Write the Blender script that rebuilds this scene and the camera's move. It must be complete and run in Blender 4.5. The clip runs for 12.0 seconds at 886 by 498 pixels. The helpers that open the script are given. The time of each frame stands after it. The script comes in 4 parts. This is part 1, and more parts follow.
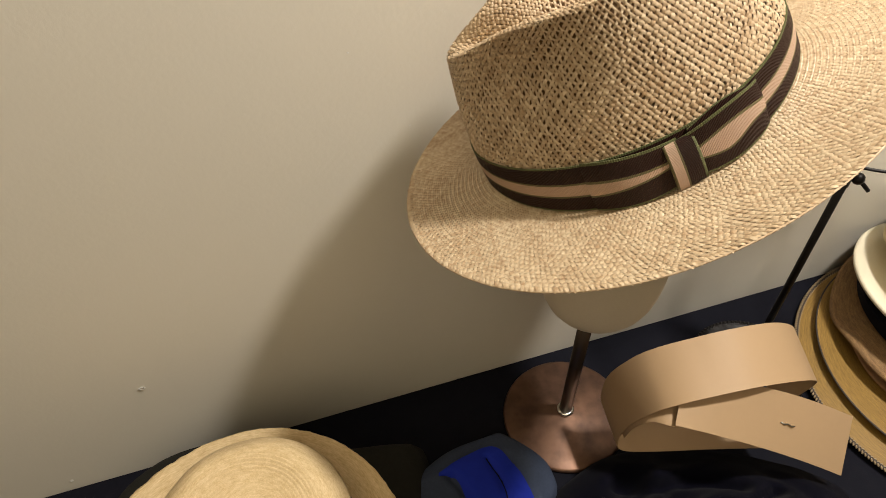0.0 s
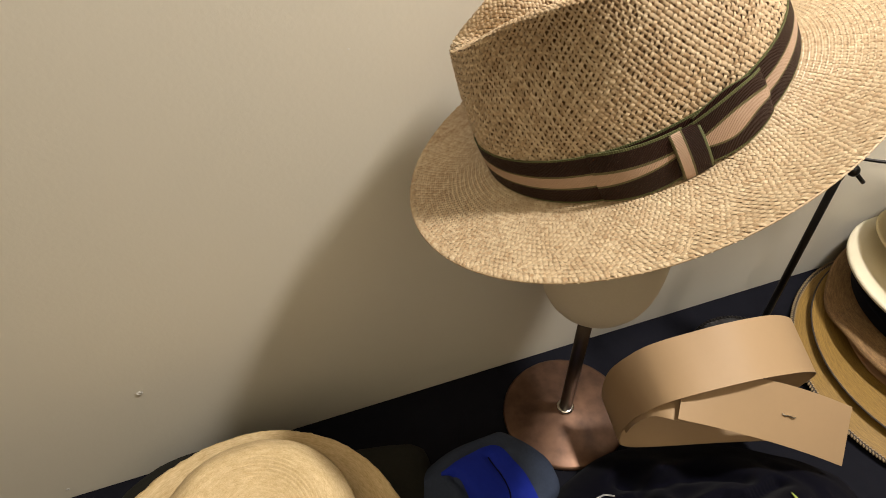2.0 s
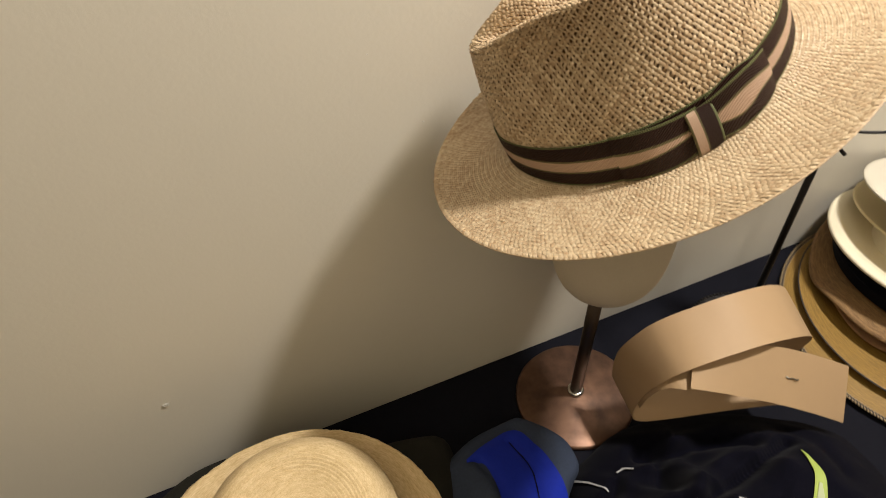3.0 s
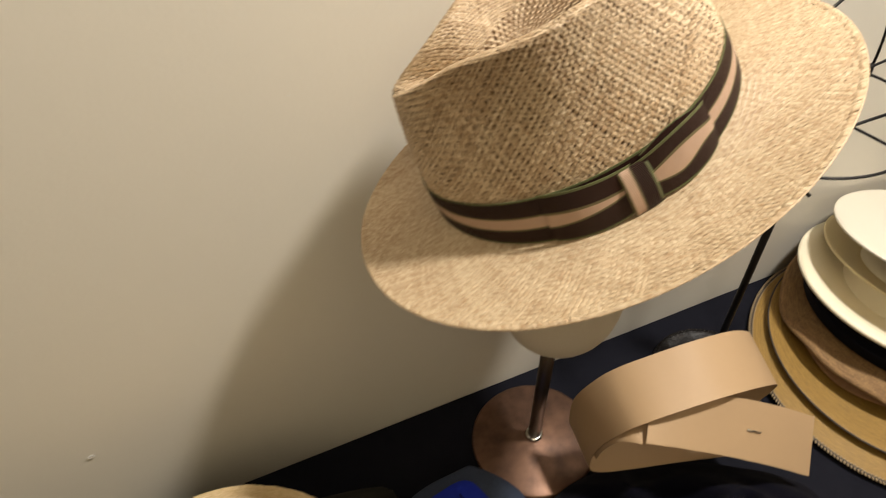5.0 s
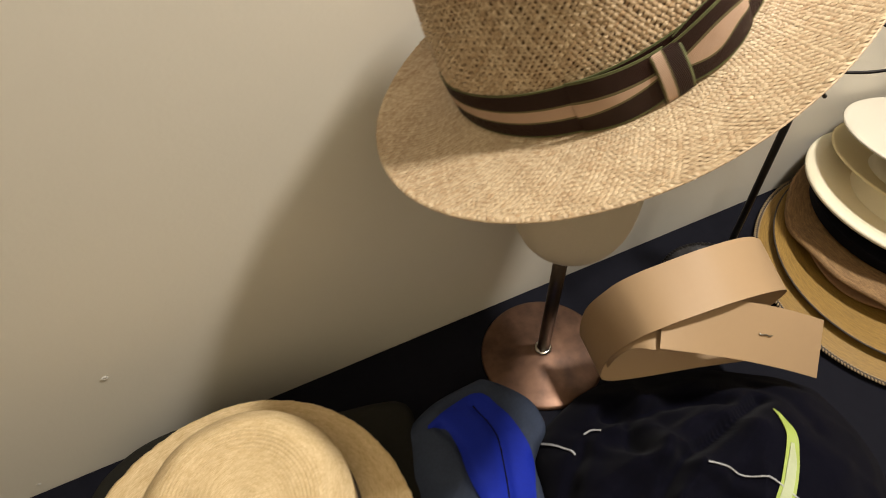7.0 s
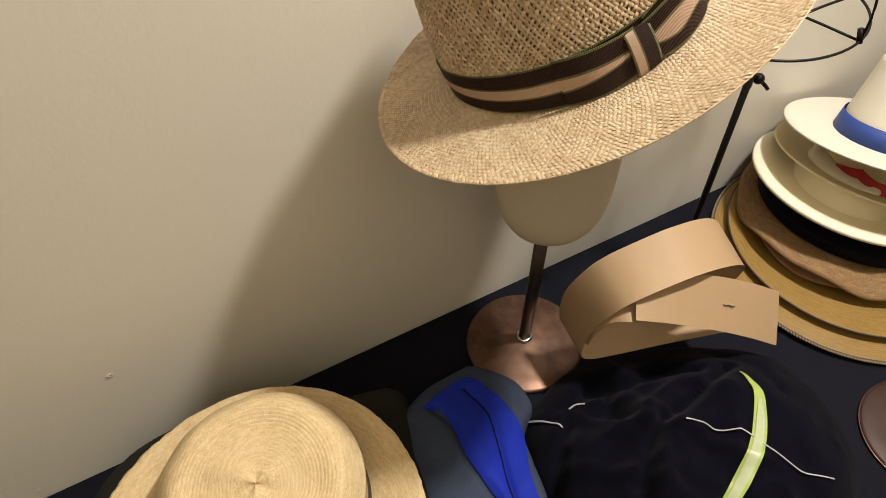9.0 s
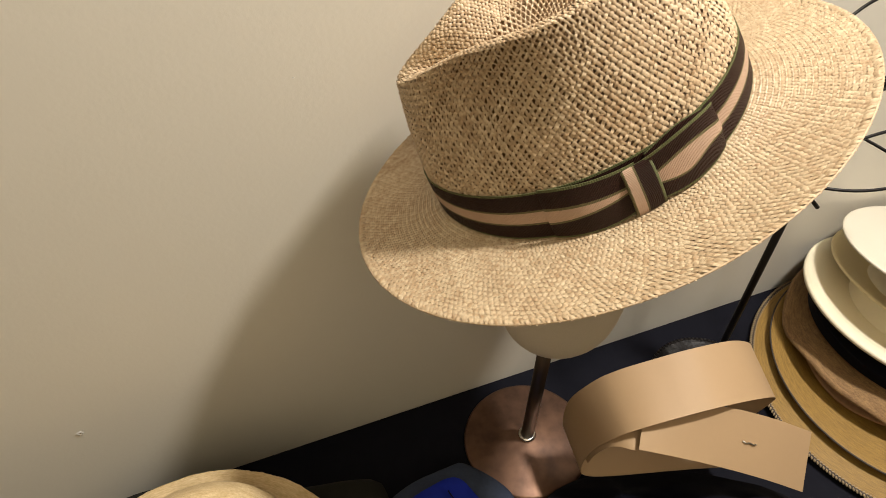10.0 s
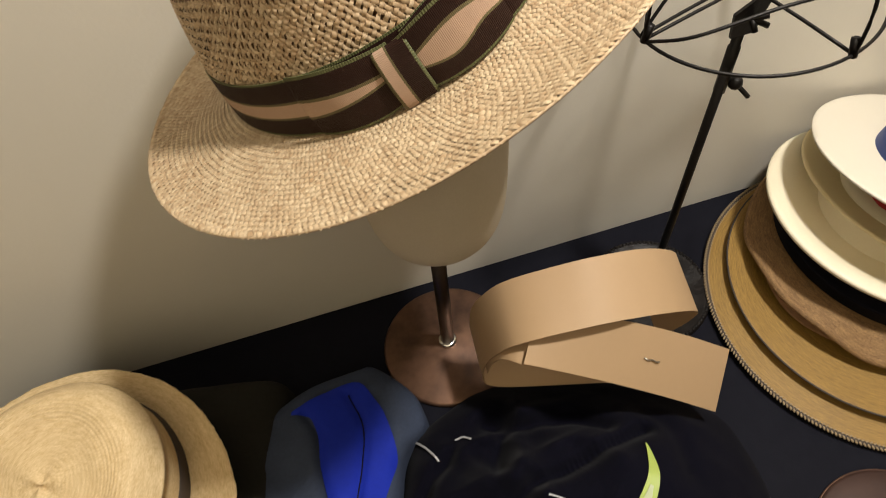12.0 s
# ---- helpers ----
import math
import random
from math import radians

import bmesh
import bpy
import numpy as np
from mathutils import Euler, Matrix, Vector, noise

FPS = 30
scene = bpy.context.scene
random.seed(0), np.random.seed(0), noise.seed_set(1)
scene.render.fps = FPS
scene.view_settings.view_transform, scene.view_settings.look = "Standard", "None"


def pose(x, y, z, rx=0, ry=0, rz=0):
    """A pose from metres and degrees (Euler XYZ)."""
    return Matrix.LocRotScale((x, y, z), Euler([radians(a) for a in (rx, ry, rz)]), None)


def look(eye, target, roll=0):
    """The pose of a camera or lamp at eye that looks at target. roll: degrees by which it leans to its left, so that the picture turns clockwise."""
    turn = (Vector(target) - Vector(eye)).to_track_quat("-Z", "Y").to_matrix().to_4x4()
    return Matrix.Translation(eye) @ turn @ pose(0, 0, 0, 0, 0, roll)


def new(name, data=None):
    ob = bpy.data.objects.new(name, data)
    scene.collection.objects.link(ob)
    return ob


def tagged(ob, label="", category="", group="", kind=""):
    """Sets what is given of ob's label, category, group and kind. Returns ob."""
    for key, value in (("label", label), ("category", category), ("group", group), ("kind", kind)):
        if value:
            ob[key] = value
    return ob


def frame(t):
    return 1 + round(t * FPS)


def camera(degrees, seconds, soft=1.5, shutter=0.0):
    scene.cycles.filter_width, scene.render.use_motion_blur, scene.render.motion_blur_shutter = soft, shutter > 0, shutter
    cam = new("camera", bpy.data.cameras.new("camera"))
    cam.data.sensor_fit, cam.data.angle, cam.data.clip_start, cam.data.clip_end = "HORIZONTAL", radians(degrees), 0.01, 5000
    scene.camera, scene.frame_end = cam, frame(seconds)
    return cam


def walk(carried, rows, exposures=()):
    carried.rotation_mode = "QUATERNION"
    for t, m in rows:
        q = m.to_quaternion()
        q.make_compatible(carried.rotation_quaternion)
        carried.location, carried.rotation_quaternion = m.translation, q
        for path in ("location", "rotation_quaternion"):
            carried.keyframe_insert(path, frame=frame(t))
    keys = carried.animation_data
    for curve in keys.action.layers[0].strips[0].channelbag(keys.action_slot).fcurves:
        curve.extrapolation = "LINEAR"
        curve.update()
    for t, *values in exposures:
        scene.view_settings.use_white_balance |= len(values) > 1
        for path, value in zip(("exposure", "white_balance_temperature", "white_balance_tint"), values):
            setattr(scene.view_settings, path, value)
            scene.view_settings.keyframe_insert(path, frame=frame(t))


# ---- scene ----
cam = camera(65.23, 12.0, soft=0.80, shutter=0.4)
PATH = [
    (0, (0.0696, -0.4764, 1.5800), (0.2188, 0.1684, 0.8303), -4.57),
    (0.5, (0.0663, -0.4779, 1.5765), (0.2125, 0.1670, 0.8264), -5.14),
    (1, (0.0648, -0.4785, 1.5777), (0.2083, 0.1675, 0.8280), -5.43),
    (1.5, (0.0630, -0.4759, 1.5733), (0.2118, 0.1655, 0.8206), -5.04),
    (2, (0.0554, -0.4773, 1.5741), (0.2244, 0.1680, 0.8291), -4.24),
    (2.5, (0.0248, -0.4865, 1.5790), (0.1954, 0.1656, 0.8404), -3.65),
    (3, (0.0030, -0.4890, 1.5879), (0.2162, 0.1489, 0.8479), -5.22),
    (3.2, (-0.0008, -0.4943, 1.5871), (0.2156, 0.1387, 0.8438), -6.64),
    (4.8, (0.0313, -0.4742, 1.5696), (0.2515, 0.1570, 0.8260), -3.83),
    (5, (0.0689, -0.4568, 1.5800), (0.2961, 0.1838, 0.8465), -4.17),
    (5.5, (0.1024, -0.4471, 1.5702), (0.3208, 0.1977, 0.8377), -2.96),
    (6, (0.1018, -0.4489, 1.5579), (0.2694, 0.1759, 0.7953), -5.00),
    (6.5, (0.0903, -0.4517, 1.5477), (0.2716, 0.1304, 0.7551), -5.77),
    (7, (0.0411, -0.4592, 1.5552), (0.2546, 0.1136, 0.7638), -4.82),
    (7.2, (0.0065, -0.4842, 1.5603), (0.2391, 0.0932, 0.7778), -2.85),
    (9, (-0.0205, -0.5080, 1.5658), (0.2673, 0.0720, 0.8037), -2.46),
    (9.5, (0.0123, -0.4926, 1.5573), (0.2686, 0.1066, 0.7988), -2.13),
    (10, (0.0754, -0.4577, 1.5715), (0.2925, 0.1847, 0.8365), -1.87),
    (10.5, (0.1237, -0.4777, 1.5534), (0.2721, 0.1396, 0.7807), -7.84),
    (11, (0.2442, -0.4122, 1.5532), (0.4004, 0.2199, 0.7942), -12.55),
    (11.5, (0.2538, -0.4269, 1.5117), (0.3811, 0.1434, 0.7002), -6.96),
    (12, (0.2509, -0.4687, 1.5213), (0.3407, 0.0854, 0.6939), -8.74),
]
walk(cam, [(t, look(eye, target, roll)) for t, eye, target, roll in PATH],
     exposures=[(0, 0), (3, 0), (5, 0.08), (5.5, -0.08), (6, -0.12), (7, 0.06), (9, 0.13), (9.5, 0.09), (10, 0.06), (10.5, 0.05), (11, -0.12), (11.5, -0.24), (12, -0.04)])

# ---- world and light ----
world = bpy.data.worlds.new("world")
scene.world = world
world.use_nodes = True
world.node_tree.nodes["Background"].inputs[0].default_value = (1.0, 0.9, 0.75, 1)
world.node_tree.nodes["Background"].inputs[1].default_value = 0.02

TABLE = 0.76
CEIL = 2.35
LAMP = (0.77, -0.338, 2.325)


def disc_light(name, place, target, size, watts, colour):
    data = bpy.data.lights.new(name, "AREA")
    data.shape, data.size, data.energy, data.color = "DISK", size, watts, colour
    ob = new(name, data)
    ob.matrix_world = look(place, target)
    return ob


WARM = (1.0, 0.948, 0.872)
disc_light("spot_light", LAMP, (0.60, -0.30, 0.9), 0.11, 24.3, WARM)
# broad unseen fill added to lift the shadows; no fixture belongs to it
disc_light("fill_light", (-0.2, -1.35, 2.32), (-0.2, -1.35, 0.0), 1.80, 10.3, (1.0, 0.84, 0.57))


# ---- materials ----
def material(name, colour, rough=0.6, metal=0.0, vary=0.0, scale=40.0, bump=0.0, bump_scale=300.0, island=0.0,
             stretch=(1, 1, 1), colour2=None, sheen=0.0, coarse=8.0, coarse_vary=0.0, wave=0.0, wave_scale=600.0, spec=0.5, along=None):
    """A surface with fine and coarse variation in colour and a fine relief."""
    m = bpy.data.materials.new(name)
    m.use_nodes = True
    nt = m.node_tree
    n, link = nt.nodes, nt.links.new
    bsdf = n["Principled BSDF"]
    bsdf.inputs["Roughness"].default_value = rough
    bsdf.inputs["Metallic"].default_value = metal
    bsdf.inputs["Specular IOR Level"].default_value = spec
    if sheen:
        bsdf.inputs["Sheen Weight"].default_value = sheen
        bsdf.inputs["Sheen Roughness"].default_value = 0.5
    co = n.new("ShaderNodeTexCoord")
    mp = n.new("ShaderNodeMapping")
    mp.inputs["Scale"].default_value = stretch
    if along:
        mp.inputs["Scale"].default_value = along
        link(co.outputs["UV"], mp.inputs["Vector"])
    else:
        link(co.outputs["Object"], mp.inputs["Vector"])
    fine = n.new("ShaderNodeTexNoise")
    fine.inputs["Scale"].default_value, fine.inputs["Detail"].default_value = scale, 5
    link(mp.outputs[0], fine.inputs["Vector"])
    big = n.new("ShaderNodeTexNoise")
    big.inputs["Scale"].default_value, big.inputs["Detail"].default_value = coarse, 3
    link(mp.outputs[0], big.inputs["Vector"])
    mix = n.new("ShaderNodeMix")
    mix.data_type = "RGBA"
    c2 = colour2 or tuple(0.55 * c for c in colour)
    mix.inputs["A"].default_value = (*colour, 1)
    mix.inputs["B"].default_value = (*c2, 1)

    def spread(node, amount):
        r = n.new("ShaderNodeMapRange")
        r.inputs[1].default_value, r.inputs[2].default_value = 0.3, 0.7
        r.inputs[3].default_value, r.inputs[4].default_value = 0.0, amount
        link(node.outputs[0], r.inputs[0])
        return r.outputs[0]

    def add(a, b):
        q = n.new("ShaderNodeMath")
        q.operation, q.use_clamp = "ADD", True
        link(a, q.inputs[0])
        link(b, q.inputs[1])
        return q.outputs[0]

    total = spread(fine, vary)
    total = add(total, spread(big, coarse_vary))
    if island:
        g = n.new("ShaderNodeNewGeometry")
        r = n.new("ShaderNodeMapRange")
        r.inputs[4].default_value = island
        link(g.outputs["Random Per Island"], r.inputs[0])
        total = add(total, r.outputs[0])
    link(total, mix.inputs["Factor"])
    link(mix.outputs["Result"], bsdf.inputs["Base Color"])
    if bump or wave:
        bn = n.new("ShaderNodeTexNoise")
        bn.inputs["Scale"].default_value, bn.inputs["Detail"].default_value = bump_scale, 4
        link(mp.outputs[0], bn.inputs["Vector"])
        b = n.new("ShaderNodeBump")
        b.inputs["Distance"].default_value = 0.001
        b.inputs["Strength"].default_value = bump or wave
        if wave:
            uv = n.new("ShaderNodeUVMap")
            w = n.new("ShaderNodeTexWave")
            w.inputs["Scale"].default_value, w.inputs["Distortion"].default_value = wave_scale, 0.4
            link(uv.outputs[0], w.inputs["Vector"])
            link(w.outputs["Fac"], b.inputs["Height"])
        else:
            link(bn.outputs[0], b.inputs["Height"])
        link(b.outputs[0], bsdf.inputs["Normal"])
    return m


M_WALL = material("wall_paint", (0.78, 0.735, 0.64), 0.75, vary=0.05, scale=60, bump=0.14, bump_scale=220, coarse=3, coarse_vary=0.05, colour2=(0.66, 0.615, 0.525))
M_WHITE = material("ceiling_paint", (0.78, 0.76, 0.72), 0.9, vary=0.05, scale=30)
M_FLOOR = material("floor_boards", (0.22, 0.13, 0.07), 0.45, vary=0.6, scale=6, stretch=(1, 12, 1))
M_TABLE = material("black_table", (0.0042, 0.0044, 0.0085), 0.75, vary=0.5, scale=90, bump=0.15, bump_scale=500, coarse=5, coarse_vary=0.4, colour2=(0.0072, 0.0074, 0.0125), spec=0.11)
M_STRAW = material("woven_straw", (0.76, 0.60, 0.405), 0.46, spec=0.50, vary=0.4, scale=260, island=0.5, colour2=(0.36, 0.23, 0.12), coarse=14, coarse_vary=0.22)
M_STRAW_BRIM = material("brim_straw", (0.63, 0.51, 0.34), 0.40, spec=0.6, vary=0.55, scale=300, island=0.36, colour2=(0.33, 0.21, 0.11), coarse=14, coarse_vary=0.18)
# darker straw brown that puts shade into the gaps of the brim
M_BRIM_SHADE = material("brim_gap_brown", (0.26, 0.175, 0.09), 0.7, vary=0.3, scale=300)
# dark brown standing in for the shade inside the crown
M_GAP_SHADE = material("gap_shade_brown", (0.25, 0.16, 0.09), 0.9, vary=0.3, scale=300, spec=0.1)
M_BROWN = material("ribbon_brown", (0.0230, 0.0098, 0.0068), 0.45, vary=0.25, scale=200, wave=0.5, wave_scale=330, spec=0.16)
M_CREAM = material("ribbon_cream", (0.42, 0.28, 0.195), 0.40, vary=0.15, scale=200, wave=0.4, wave_scale=330, spec=0.6)
M_OLIVE = material("ribbon_olive", (0.12, 0.10, 0.045), 0.55, vary=0.2, scale=200, wave=0.4, wave_scale=330, spec=0.3)
M_GREEN = material("ribbon_green", (0.100, 0.106, 0.042), 0.6, vary=0.4, scale=500, wave=0.4, wave_scale=200, spec=0.3)
M_HEAD = material("linen_head", (0.66, 0.58, 0.45), 0.85, vary=0.15, scale=400, bump=0.4, bump_scale=900, coarse=20, coarse_vary=0.12, colour2=(0.5, 0.42, 0.31))
M_POLE = material("bronze_pole", (0.10, 0.075, 0.06), 0.35, metal=0.8, vary=0.3, scale=60)
M_CHROME = material("chrome_collar", (0.7, 0.68, 0.65), 0.2, metal=1.0)
M_COPPER = material("copper_base", (0.23, 0.128, 0.083), 0.38, metal=0.75, vary=0.35, scale=70, colour2=(0.062, 0.036, 0.027), coarse=20, coarse_vary=0.65, bump=0.16, bump_scale=90)
M_PLATE = material("brown_plate", (0.060, 0.030, 0.022), 0.5, metal=0.2, vary=0.4, scale=60, colour2=(0.035, 0.019, 0.015), coarse=18, coarse_vary=0.5, bump=0.1, bump_scale=120, spec=0.3)
M_WIRE = material("black_wire", (0.010, 0.008, 0.007), 0.45, metal=0.5, vary=0.4, scale=120, bump=0.3, bump_scale=400)
M_IRON = material("pressed_iron", (0.007, 0.006, 0.006), 0.42, metal=0.0, spec=0.18, vary=0.6, scale=110, bump=1.0, bump_scale=180, colour2=(0.018, 0.014, 0.012))
M_CARD = material("tan_card", (0.405, 0.27, 0.15), 0.62, vary=0.12, scale=200, colour2=(0.36, 0.235, 0.125), coarse=10, coarse_vary=0.15, bump=0.05, bump_scale=500)
M_STEEL = material("staple_steel", (0.5, 0.48, 0.44), 0.3, metal=1.0)
M_NAVY = material("navy_fleece", (0.0024, 0.0024, 0.0055), 0.95, vary=0.4, scale=300, bump=0.35, bump_scale=700, sheen=0.02, coarse=20, coarse_vary=0.4, colour2=(0.0042, 0.0040, 0.0085), spec=0.05)
M_LIME = material("lime_tape", (0.32, 0.40, 0.085), 0.5, vary=0.15, scale=300, colour2=(0.33, 0.43, 0.05))
M_SILVER = material("silver_tape", (0.42, 0.46, 0.28), 0.4, vary=0.15, scale=300)
M_PIPING = material("white_piping", (0.45, 0.45, 0.46), 0.6, vary=0.15, scale=400)
M_BLUE = material("blue_fabric", (0.006, 0.022, 0.36), 0.75, vary=0.2, scale=200, bump=0.2, bump_scale=900, spec=0.25)
M_GREY = material("slate_fabric", (0.046, 0.060, 0.100), 0.85, vary=0.3, scale=300, bump=0.3, bump_scale=900, spec=0.2, coarse=25, coarse_vary=0.2)
M_DARK = material("dark_olive_felt", (0.021, 0.020, 0.016), 0.95, vary=0.3, scale=200, bump=0.4, bump_scale=700, spec=0.15)
M_GOLD = material("golden_straw", (0.35, 0.208, 0.042), 0.55, vary=0.60, scale=6, colour2=(0.15, 0.080, 0.016), coarse=1.5, coarse_vary=0.35, bump=0.35, bump_scale=8, along=(30, 260, 1))
M_BRAID = material("sewn_braid", (0.76, 0.60, 0.36), 0.65, vary=0.50, scale=5, colour2=(0.45, 0.30, 0.13), coarse=1.2, coarse_vary=0.40, spec=0.3, bump=0.18, bump_scale=7, along=(60, 170, 1))
M_TRIM_D = material("trim_dark", (0.05, 0.035, 0.025), 0.7, vary=0.3, scale=200)
M_TRIM_L = material("trim_light", (0.31, 0.23, 0.13), 0.7, vary=0.3, scale=200)
M_RAFFIA = material("brown_raffia", (0.40, 0.24, 0.095), 0.75, vary=0.75, scale=5, colour2=(0.15, 0.08, 0.035), coarse=1.0, coarse_vary=0.5, bump=0.8, bump_scale=6, along=(100, 300, 1))
M_SUEDE = material("brown_cloth", (0.34, 0.19, 0.10), 0.85, vary=0.4, scale=160, colour2=(0.22, 0.12, 0.06), coarse=20, coarse_vary=0.4, bump=0.3, bump_scale=500)
M_BLACK = material("black_felt", (0.004, 0.004, 0.009), 0.9, vary=0.3, scale=200, spec=0.2)
M_PAPER = material("white_toyo", (0.66, 0.61, 0.51), 0.6, vary=0.12, scale=300, colour2=(0.62, 0.55, 0.40), bump=0.15, bump_scale=800)
M_CREAMHAT = material("cream_toyo", (0.80, 0.73, 0.56), 0.6, vary=0.12, scale=300, colour2=(0.66, 0.57, 0.40), bump=0.15, bump_scale=800)
M_IVORY = material("ivory_toyo", (0.74, 0.62, 0.36), 0.6, vary=0.15, scale=300, colour2=(0.58, 0.47, 0.27), bump=0.15, bump_scale=800)
M_BLUEBAND = material("blue_band", (0.018, 0.05, 0.25), 0.6, vary=0.2, scale=300)
M_RED = material("red_ribbon", (0.42, 0.012, 0.014), 0.6, vary=0.2, scale=300)
M_BUCKLE = material("grey_buckle", (0.5, 0.52, 0.5), 0.4, metal=0.3, vary=0.2, scale=200)


# ---- mesh helpers ----
def mesh_of(name, verts, faces, mats, index=None, smooth=True, uv=None):
    me = bpy.data.meshes.new(name)
    me.from_pydata([tuple(v) for v in verts], [], [tuple(f) for f in faces])
    for m in (mats if isinstance(mats, (list, tuple)) else [mats]):
        me.materials.append(m)
    if index is not None:
        me.polygons.foreach_set("material_index", [int(i) for i in index])
    me.polygons.foreach_set("use_smooth", [smooth] * len(me.polygons))
    if uv is not None:
        layer = me.uv_layers.new(name="UVMap")
        loops = np.zeros(len(me.loops), dtype=np.int32)
        me.loops.foreach_get("vertex_index", loops)
        layer.data.foreach_set("uv", np.asarray(uv, dtype=np.float32)[loops].ravel())
    me.update()
    return me


def thing(name, m=None, **tags):
    """An empty at a thing's base, or a top-level mesh when data is given later."""
    ob = new(name)
    ob.empty_display_size = 0.02
    if m is not None:
        ob.matrix_world = m
    return tagged(ob, **tags)


def piece(name, me, parent=None, label=""):
    ob = new(name, me)
    if parent is not None:
        ob.parent = parent
    if label:
        tagged(ob, label)
    return ob


def from_bm(name, bm, mats, smooth=True):
    me = bpy.data.meshes.new(name)
    bm.normal_update()
    bm.to_mesh(me)
    bm.free()
    for m in (mats if isinstance(mats, (list, tuple)) else [mats]):
        me.materials.append(m)
    me.polygons.foreach_set("use_smooth", [smooth] * len(me.polygons))
    return me


def box(name, lo, hi, mats, bevel=0.0, smooth=False):
    bm = bmesh.new()
    bmesh.ops.create_cube(bm, size=1.0)
    for v in bm.verts:
        v.co = Vector([lo[k] + (hi[k] - lo[k]) * (v.co[k] + 0.5) for k in range(3)])
    if bevel:
        bmesh.ops.bevel(bm, geom=bm.edges[:], offset=bevel, segments=2, affect="EDGES")
    return from_bm(name, bm, mats, smooth)


def lathe(name, prof, mats, n=64, wob=None):
    """Turn a closed or open profile of (radius, height) round z. wob(angle, radius, height) moves a point."""
    verts, faces, uvs = [], [], []
    k = len(prof)
    run = [0.0]
    for (ra, za), (rb, zb) in zip(prof, prof[1:]):
        run.append(run[-1] + math.hypot(rb - ra, zb - za))
    for i in range(n + 1):
        a = 2 * math.pi * i / n
        for q, (r, z) in enumerate(prof):
            p = (r * math.cos(a), r * math.sin(a), z)
            uvs.append((0.1 * a * min(1.0, r / 0.045), run[q]) if r > 0.02 else (2.0 * p[0], 0.7 * p[1]))
            verts.append(wob(a % (2 * math.pi), r, z) if wob else p)
    for i in range(n):
        j = i + 1
        for q in range(k - 1):
            faces.append((i * k + q, j * k + q, j * k + q + 1, i * k + q + 1))
    return mesh_of(name, verts, faces, mats, None, True, uvs)


def tube(name, pts, radius, mats, n=8, closed=False):
    """A round bar along points."""
    pts = [Vector(p) for p in pts]
    verts, faces = [], []
    m = len(pts)
    up = Vector((0, 0, 1))
    for i, p in enumerate(pts):
        a = pts[(i - 1) % m] if (closed or i > 0) else p
        b = pts[(i + 1) % m] if (closed or i < m - 1) else p
        d = (b - a).normalized()
        side = d.cross(up)
        if side.length < 0.1:
            side = d.cross(Vector((1, 0, 0)))
        side.normalize()
        top = side.cross(d)
        for k in range(n):
            q = 2 * math.pi * k / n
            verts.append(p + radius * (math.cos(q) * side + math.sin(q) * top))
    for i in range(m if closed else m - 1):
        j = (i + 1) % m
        for k in range(n):
            l = (k + 1) % n
            faces.append((i * n + k, i * n + l, j * n + l, j * n + k))
    if not closed:
        faces.append(tuple(range(n - 1, -1, -1)))
        faces.append(tuple((m - 1) * n + k for k in range(n)))
    return mesh_of(name, verts, faces, mats)


def smooth_path(points, steps):
    """A Catmull-Rom curve through points (rows of any width)."""
    p = np.array(points, float)
    p = np.vstack([2 * p[0] - p[1], p, 2 * p[-1] - p[-2]])
    out = []
    for i in range(1, len(p) - 2):
        for s in range(steps):
            t = s / steps
            out.append(0.5 * (2 * p[i] + (p[i + 1] - p[i - 1]) * t + (2 * p[i - 1] - 5 * p[i] + 4 * p[i + 1] - p[i + 2]) * t * t
                              + (3 * p[i] - p[i - 1] - 3 * p[i + 1] + p[i + 2]) * t ** 3))
    out.append(p[-2])
    return np.array(out)


def sheet(name, grid, mats, thick, closed=False, index=None, uv=None, crisp=True):
    """A sheet with thickness from a grid of points (rows x columns x 3); thickness goes to the back. closed: the rows join up."""
    g = np.asarray(grid, float)
    nr, nc, _ = g.shape
    if closed:
        du = np.roll(g, -1, 0) - np.roll(g, 1, 0)
    else:
        du = np.gradient(g, axis=0)
    dv = np.gradient(g, axis=1)
    nor = np.cross(du, dv)
    nor /= np.linalg.norm(nor, axis=2, keepdims=True) + 1e-12
    back = g - nor * thick
    verts = np.vstack([g.reshape(-1, 3), back.reshape(-1, 3)] * (2 if crisp else 1))
    off = nr * nc
    faces, idx = [], []
    rows = nr if closed else nr - 1

    def rim(a, b, m):
        # the rim has vertices of its own, so that its edges stay crisp
        k = 2 * off if crisp else 0
        faces.append((k + a, k + b, k + off + b, k + off + a))
        idx.append(m)

    for i in range(rows):
        j = (i + 1) % nr
        for k in range(nc - 1):
            a, b, c, d = i * nc + k, j * nc + k, j * nc + k + 1, i * nc + k + 1
            m = index[k] if index is not None else 0
            faces += [(a, b, c, d), (off + d, off + c, off + b, off + a)]
            idx += [m, m]
        rim(j * nc, i * nc, index[0] if index is not None else 0)
        rim(i * nc + nc - 1, j * nc + nc - 1, index[nc - 2] if index is not None else 0)
    if not closed:
        for k in range(nc - 1):
            m = index[k] if index is not None else 0
            rim(k, k + 1, m)
            rim((nr - 1) * nc + k + 1, (nr - 1) * nc + k, m)
    u2 = None
    if uv is not None:
        u2 = np.vstack([np.asarray(uv).reshape(-1, 2)] * (4 if crisp else 2))
    return mesh_of(name, verts, faces, mats, idx, True, u2)


